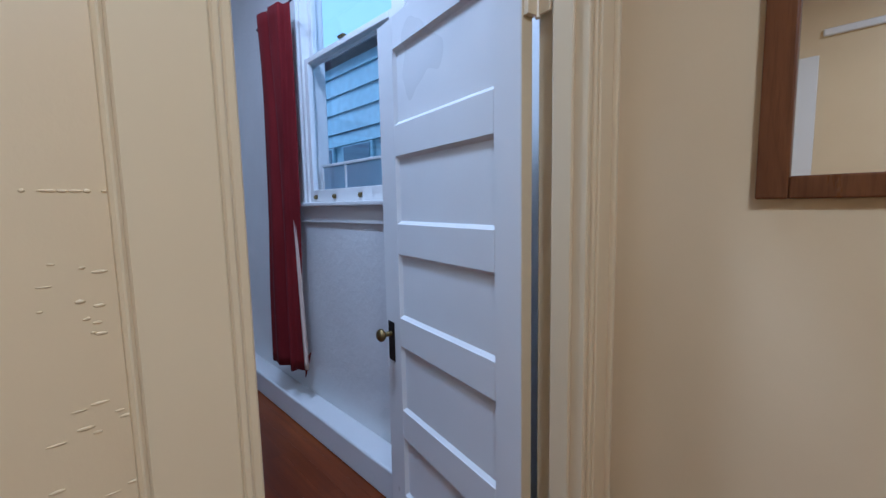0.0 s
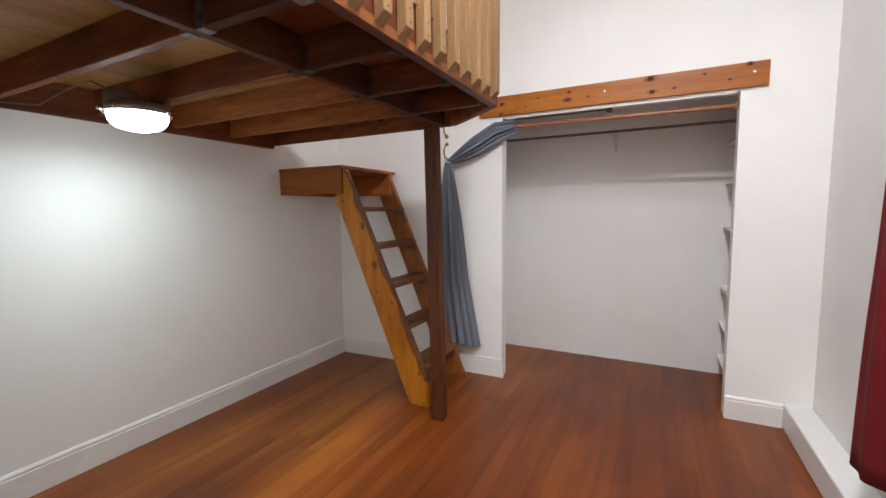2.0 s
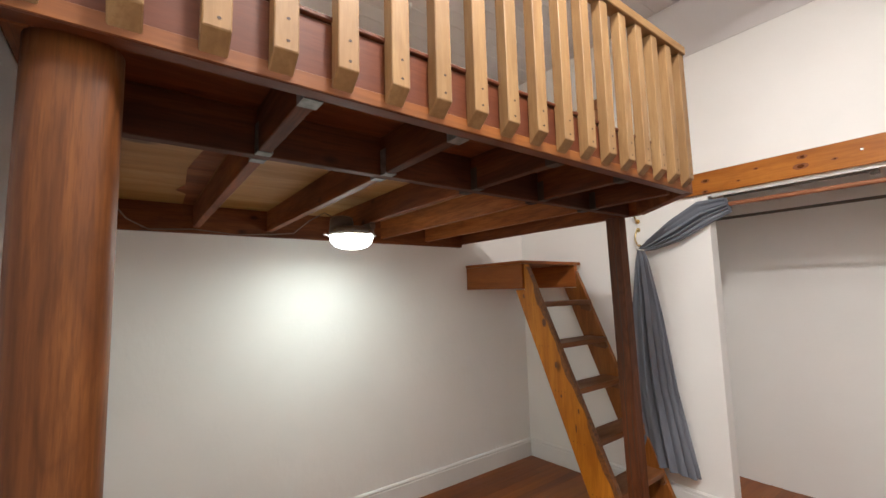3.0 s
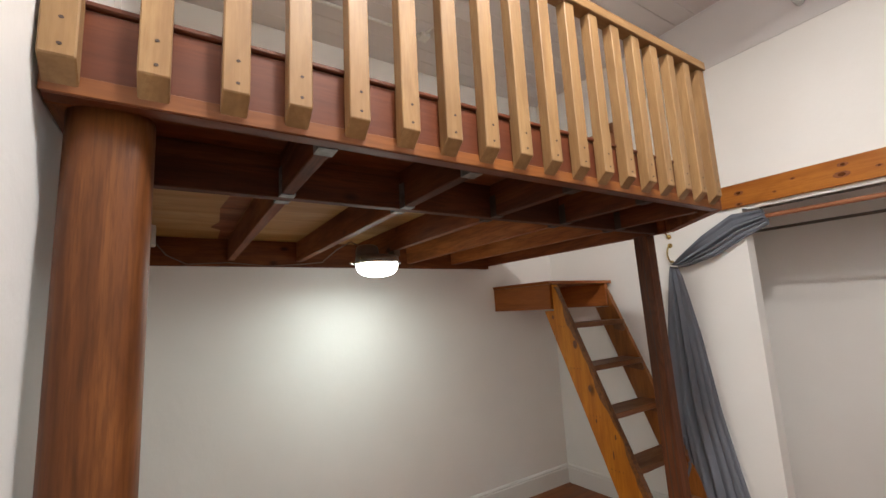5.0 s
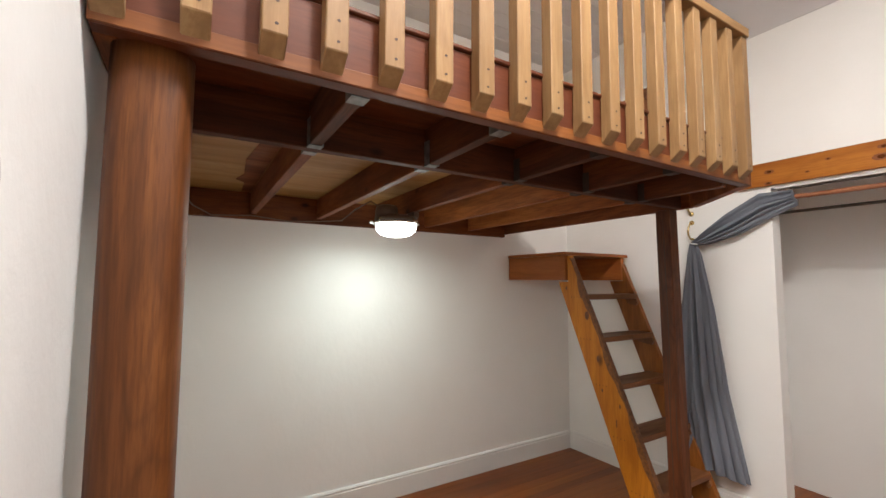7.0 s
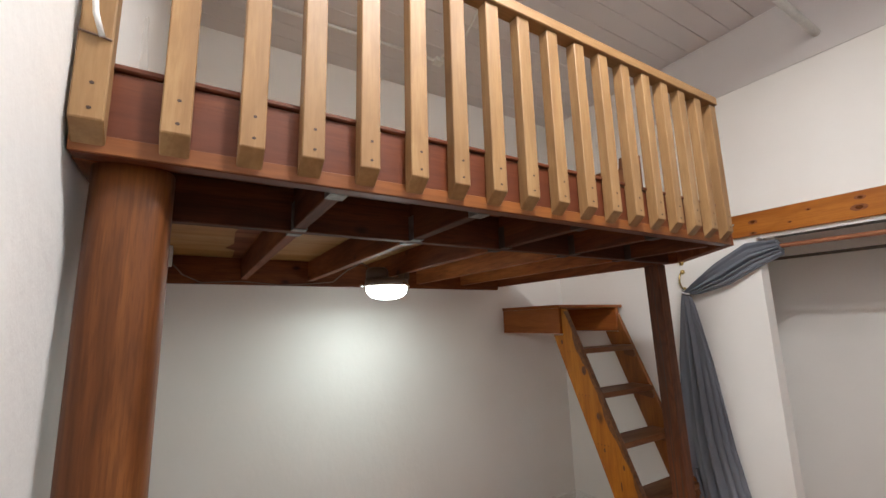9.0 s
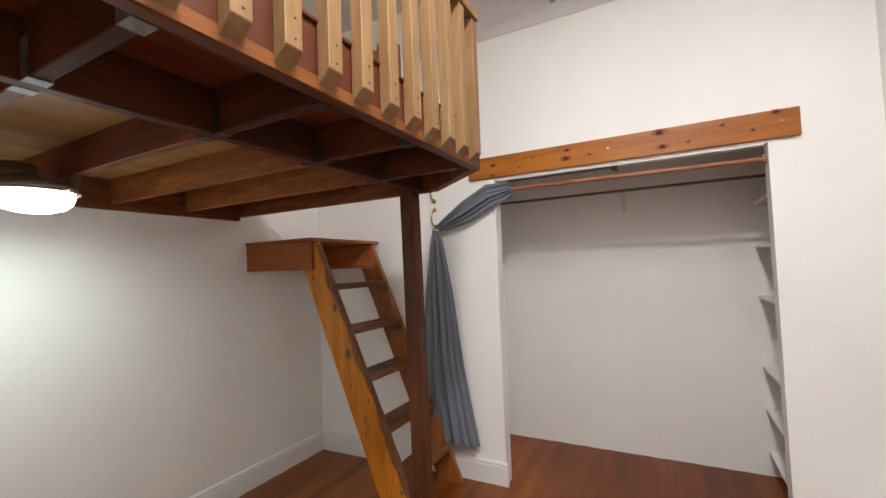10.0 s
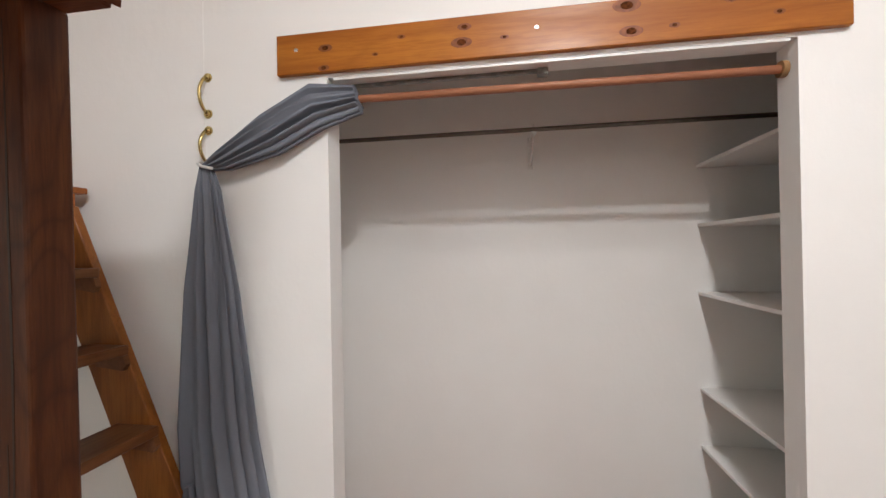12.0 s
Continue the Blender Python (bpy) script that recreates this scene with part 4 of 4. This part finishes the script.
part("bracket", bm, WHITE_PLASTIC, hanging, "white painted rail bracket")

for z in (1.985, 1.668, 1.302, 0.79, 0.482, 0.18):
    bm = bmesh.new()
    box(bm, 0.862, XE - 0.001, 4.502, 5.283, z - 0.018, z, bevel=0.002)
    solid("closet_shelf", bm, WHITE, "white painted shelf board at the closet's end", "shelf", group="closet shelves")


# ---- brass pulls ----
def pull(z0, z1):
    x, y = -1.342, YN
    ob = thing("brass_pull", (x, y, z0), "polished brass door pull screwed to the wall", "pull", "brass pulls")
    bm = bmesh.new()
    pts = []
    for k in range(13):
        a = k / 12
        pts.append((x - 0.008 * math.sin(math.pi * a), y - 0.012 - 0.030 * math.sin(math.pi * a) ** 0.6, z0 + 0.016 + (z1 - z0 - 0.032) * a))
    tube(bm, pts, 0.0065, 10)
    part("grip", bm, BRASS, ob)
    for z in (z0 + 0.014, z1 - 0.014):
        bm = bmesh.new()
        rod(bm, (x, y - 0.001, z), (x, y - 0.006, z), 0.019, 18, 0.017)
        ball(bm, (x, y - 0.008, z), 0.013, (1, 0.7, 1))
        part("rosette", bm, BRASS, ob)

pull(2.108, 2.285)
pull(1.905, 2.068)


# ---- cloth ----
def pleated(bm, path, folds, depth, sharp=0.0, seed=0.0):
    """A gathered cloth: a closed section with folds, swept along (centre, half-width vector, half-thickness vector)."""
    n, rings = 160, []
    for k, (c, w, d) in enumerate(path):
        c, w, d = Vector(c), Vector(w), Vector(d)
        s = k / (len(path) - 1)
        ring = []
        for i in range(n):
            a = 2 * math.pi * i / n
            wob = 0.35 * math.sin(a * 3 + seed + s * 2.0) + 0.2 * noise.noise(Vector((math.cos(a) * 2, math.sin(a) * 2 + seed, s * 3)))
            f = math.sin(folds * a + wob * 2.2 + 0.5 * math.sin(s * 4 + a))
            f = f - sharp * abs(f)
            r = 1 + depth * f
            ring.append(bm.verts.new(c + w * (math.cos(a) * (1 + 0.25 * depth * f)) + d * (math.sin(a) * r + 0.5 * depth * math.sin(folds * 0.5 * math.cos(a) * 3 + seed))))
        rings.append(ring)
    for one, two in zip(rings, rings[1:]):
        for i in range(n):
            bm.faces.new((one[i], one[(i + 1) % n], two[(i + 1) % n], two[i])).smooth = True
    bm.faces.new(rings[0][::-1]), bm.faces.new(rings[-1])
    bmesh.ops.recalc_face_normals(bm, faces=bm.faces[:])
    return bm


def blend(keys, s):
    """Smooth interpolation of rows (s, values...)."""
    for a, b in zip(keys, keys[1:]):
        if s <= b[0]:
            u = (s - a[0]) / (b[0] - a[0])
            u = u * u * (3 - 2 * u)
            return [p + (q - p) * u for p, q in zip(a[1:], b[1:])]
    return list(keys[-1][1:])


grey_curtain = thing("grey_curtain", (-1.24, 4.31, 0.27), "grey cotton curtain tied back to a brass pull", "curtain")
keys = [(0.0, -1.305, 1.895, 0.022, 0.022), (0.06, -1.30, 1.80, 0.048, 0.034), (0.3, -1.295, 1.40, 0.112, 0.045), (0.62, -1.282, 0.86, 0.163, 0.048), (1.0, -1.215, 0.285, 0.203, 0.05)]
path = []
for k in range(41):
    x, z, w, d = blend(keys, k / 40)
    path.append(((x, 4.328, z), (w, 0, 0.10 * w * -(k / 40)), (0, d, 0)))
bm = bmesh.new()
pleated(bm, path, 13, 0.40, 0.4, 1.0)
part("drape", bm, GREY_CLOTH, grey_curtain)
keys = [(0.0, -1.375, 0.66, 0.02, 0.02), (0.5, -1.385, 0.46, 0.075, 0.04), (1.0, -1.42, 0.325, 0.06, 0.035)]
path = []
for k in range(17):
    x, z, w, d = blend(keys, k / 16)
    path.append(((x, 4.30, z), (w, 0, 0.5 * w * (k / 16)), (0, d, 0)))
bm = bmesh.new()
pleated(bm, path, 6, 0.4, 0.3, 5.0)
part("tail_fold", bm, GREY_CLOTH, grey_curtain)
keys = [(0.0, -1.300, 1.888, 4.325, 0.016, 0.018), (0.15, -1.225, 1.915, 4.328, 0.045, 0.028), (0.5, -1.04, 2.005, 4.335, 0.083, 0.036), (0.8, -0.855, 2.108, 4.355, 0.088, 0.038), (1.0, -0.715, 2.152, 4.435, 0.052, 0.04)]
path = []
for k in range(41):
    s = k / 40
    x, z, y, w, d = blend(keys, s)
    lean = 0.55 - 0.35 * s
    path.append(((x, y, z), (-lean * w, 0, w * (1 - lean * lean) ** 0.5), (0, d, 0)))
bm = bmesh.new()
pleated(bm, path, 14, 0.42, 0.4, 2.0)
part("swag", bm, GREY_CLOTH, grey_curtain)
bm = bmesh.new()
tube(bm, [(-1.335, 4.345, 1.915), (-1.32, 4.30, 1.90), (-1.29, 4.285, 1.885), (-1.265, 4.30, 1.88), (-1.275, 4.34, 1.89), (-1.33, 4.352, 1.912)], 0.006)
part("tie", bm, CORD, grey_curtain, "white tie cord")

red_curtain = thing("red_curtain", (1.2, 3.2, 0.23), "dark red curtain with beige lining beside the window", "curtain")
path = []
for k in range(31):
    s = k / 30
    y = 3.062 + 0.030 * s
    w = 0.172 - 0.010 * s
    path.append(((1.165 + 0.008 * math.sin(s * 5), y, 2.715 - 2.325 * s), (-0.02, w, 0.01 * s), (0.036 + 0.008 * s, 0, 0)))
bm = bmesh.new()
pleated(bm, path, 5, 0.65, 0.2, 4.3)
part("drape", bm, RED_CLOTH, red_curtain)
path = []
for k in range(21):
    s = k / 20
    path.append(((1.195, 2.955 - 0.045 * s, 1.42 - 1.02 * s), (0.010, 0.02 + 0.025 * s, 0), (0.012, 0, 0)))
bm = bmesh.new()
pleated(bm, path, 3, 0.3, 0.0, 0.5)
part("lining", bm, LINING, red_curtain, "beige curtain lining turned outwards")
bm = bmesh.new()
prism(bm, [(2.83, 0.53), (2.88, 0.42), (2.93, 0.33), (2.92, 0.45)], "x", 1.190, 1.196)
part("hem", bm, RED_CLOTH, red_curtain, "turned-up red hem corner")
rail = thing("curtain_rod", (1.2, 2.5, 2.72), "thin dark metal curtain rod", "rod")
bm = bmesh.new()
tube(bm, [(XE - 0.001, 3.47, 2.715), (1.23, 3.465, 2.72), (1.205, 3.44, 2.72), (1.2, 2.5, 2.72), (1.205, 1.78, 2.72), (1.23, 1.76, 2.72), (XE - 0.001, 1.755, 2.715)], 0.006)
part("rod", bm, DARK_METAL, rail)

# ---- hall mirror ----
mirror = thing("wall_mirror", (1.11, 0.2, 1.46), "wall mirror in a brown wooden frame", "mirror")
MX = 1.107
for y0, y1, z0, z1 in ((0.446, 0.500, 1.470, 2.36), (-0.15, -0.096, 1.470, 2.36), (-0.096, 0.446, 1.470, 1.515), (-0.096, 0.446, 2.305, 2.36)):
    part("frame_bar", bm_box(MX - 0.022, MX, y0, y1, z0, z1, bevel=0.004, segments=2), MIRROR_WOOD, mirror)
part("glass", bm_box(MX - 0.008, MX - 0.001, -0.10, 0.450, 1.511, 2.31), MIRROR, mirror, "silvered mirror glass")
solid("hall_lamp", bm_box(-0.25, 0.05, -0.45, -0.15, 2.735, 2.799, bevel=0.02, segments=2), LIT_HALL, "square ceiling lamp in the hall", "lamp")

# ---- floor ----
floor = thing("floor", (0, 3, 0), "worn reddish brown fir strip floor", "floor", kind="structure")
part("subfloor", bm_box(XW, XE, YH, 5.29, -0.1, -0.012), FLOOR, floor)
W, rows = 0.0826, 47
lengths = [0.9, 1.3, 1.7, 2.1, 2.6]
shared = {}


def plank_mesh(length, width):
    key = (round(length, 2), round(width, 4))
    if key not in shared:
        bm = bmesh.new()
        c, g = 0.0007, 0.0001
        prism(bm, [(g, -0.012), (width - g, -0.012), (width - g, -c), (width - g - c, 0), (g + c, 0), (g, -c)], "y", g, key[0] - g)
        me = bpy.data.meshes.new("plank")
        bm.to_mesh(me)
        bm.free()
        me.materials.append(FLOOR)
        shared[key] = me
    return shared[key]


rng = random.Random(4)
for r in range(rows):
    x0 = XW + r * W
    width = min(W, XE - x0)
    if width < 0.01:
        continue
    y = YH
    first_length = rng.choice([0.5, 0.8, 1.1, 1.4, 1.9])
    while y < 5.28:
        length = first_length or rng.choice(lengths)
        first_length = None
        if 5.285 - (y + length) < 0.35:
            length = round(5.285 - y, 2)
        p = new("plank", plank_mesh(length, width))
        p.parent = floor
        p.matrix_parent_inverse = Matrix.Translation(-Vector(floor.location))
        p.location = (x0, y, 0)
        y += round(length, 2)
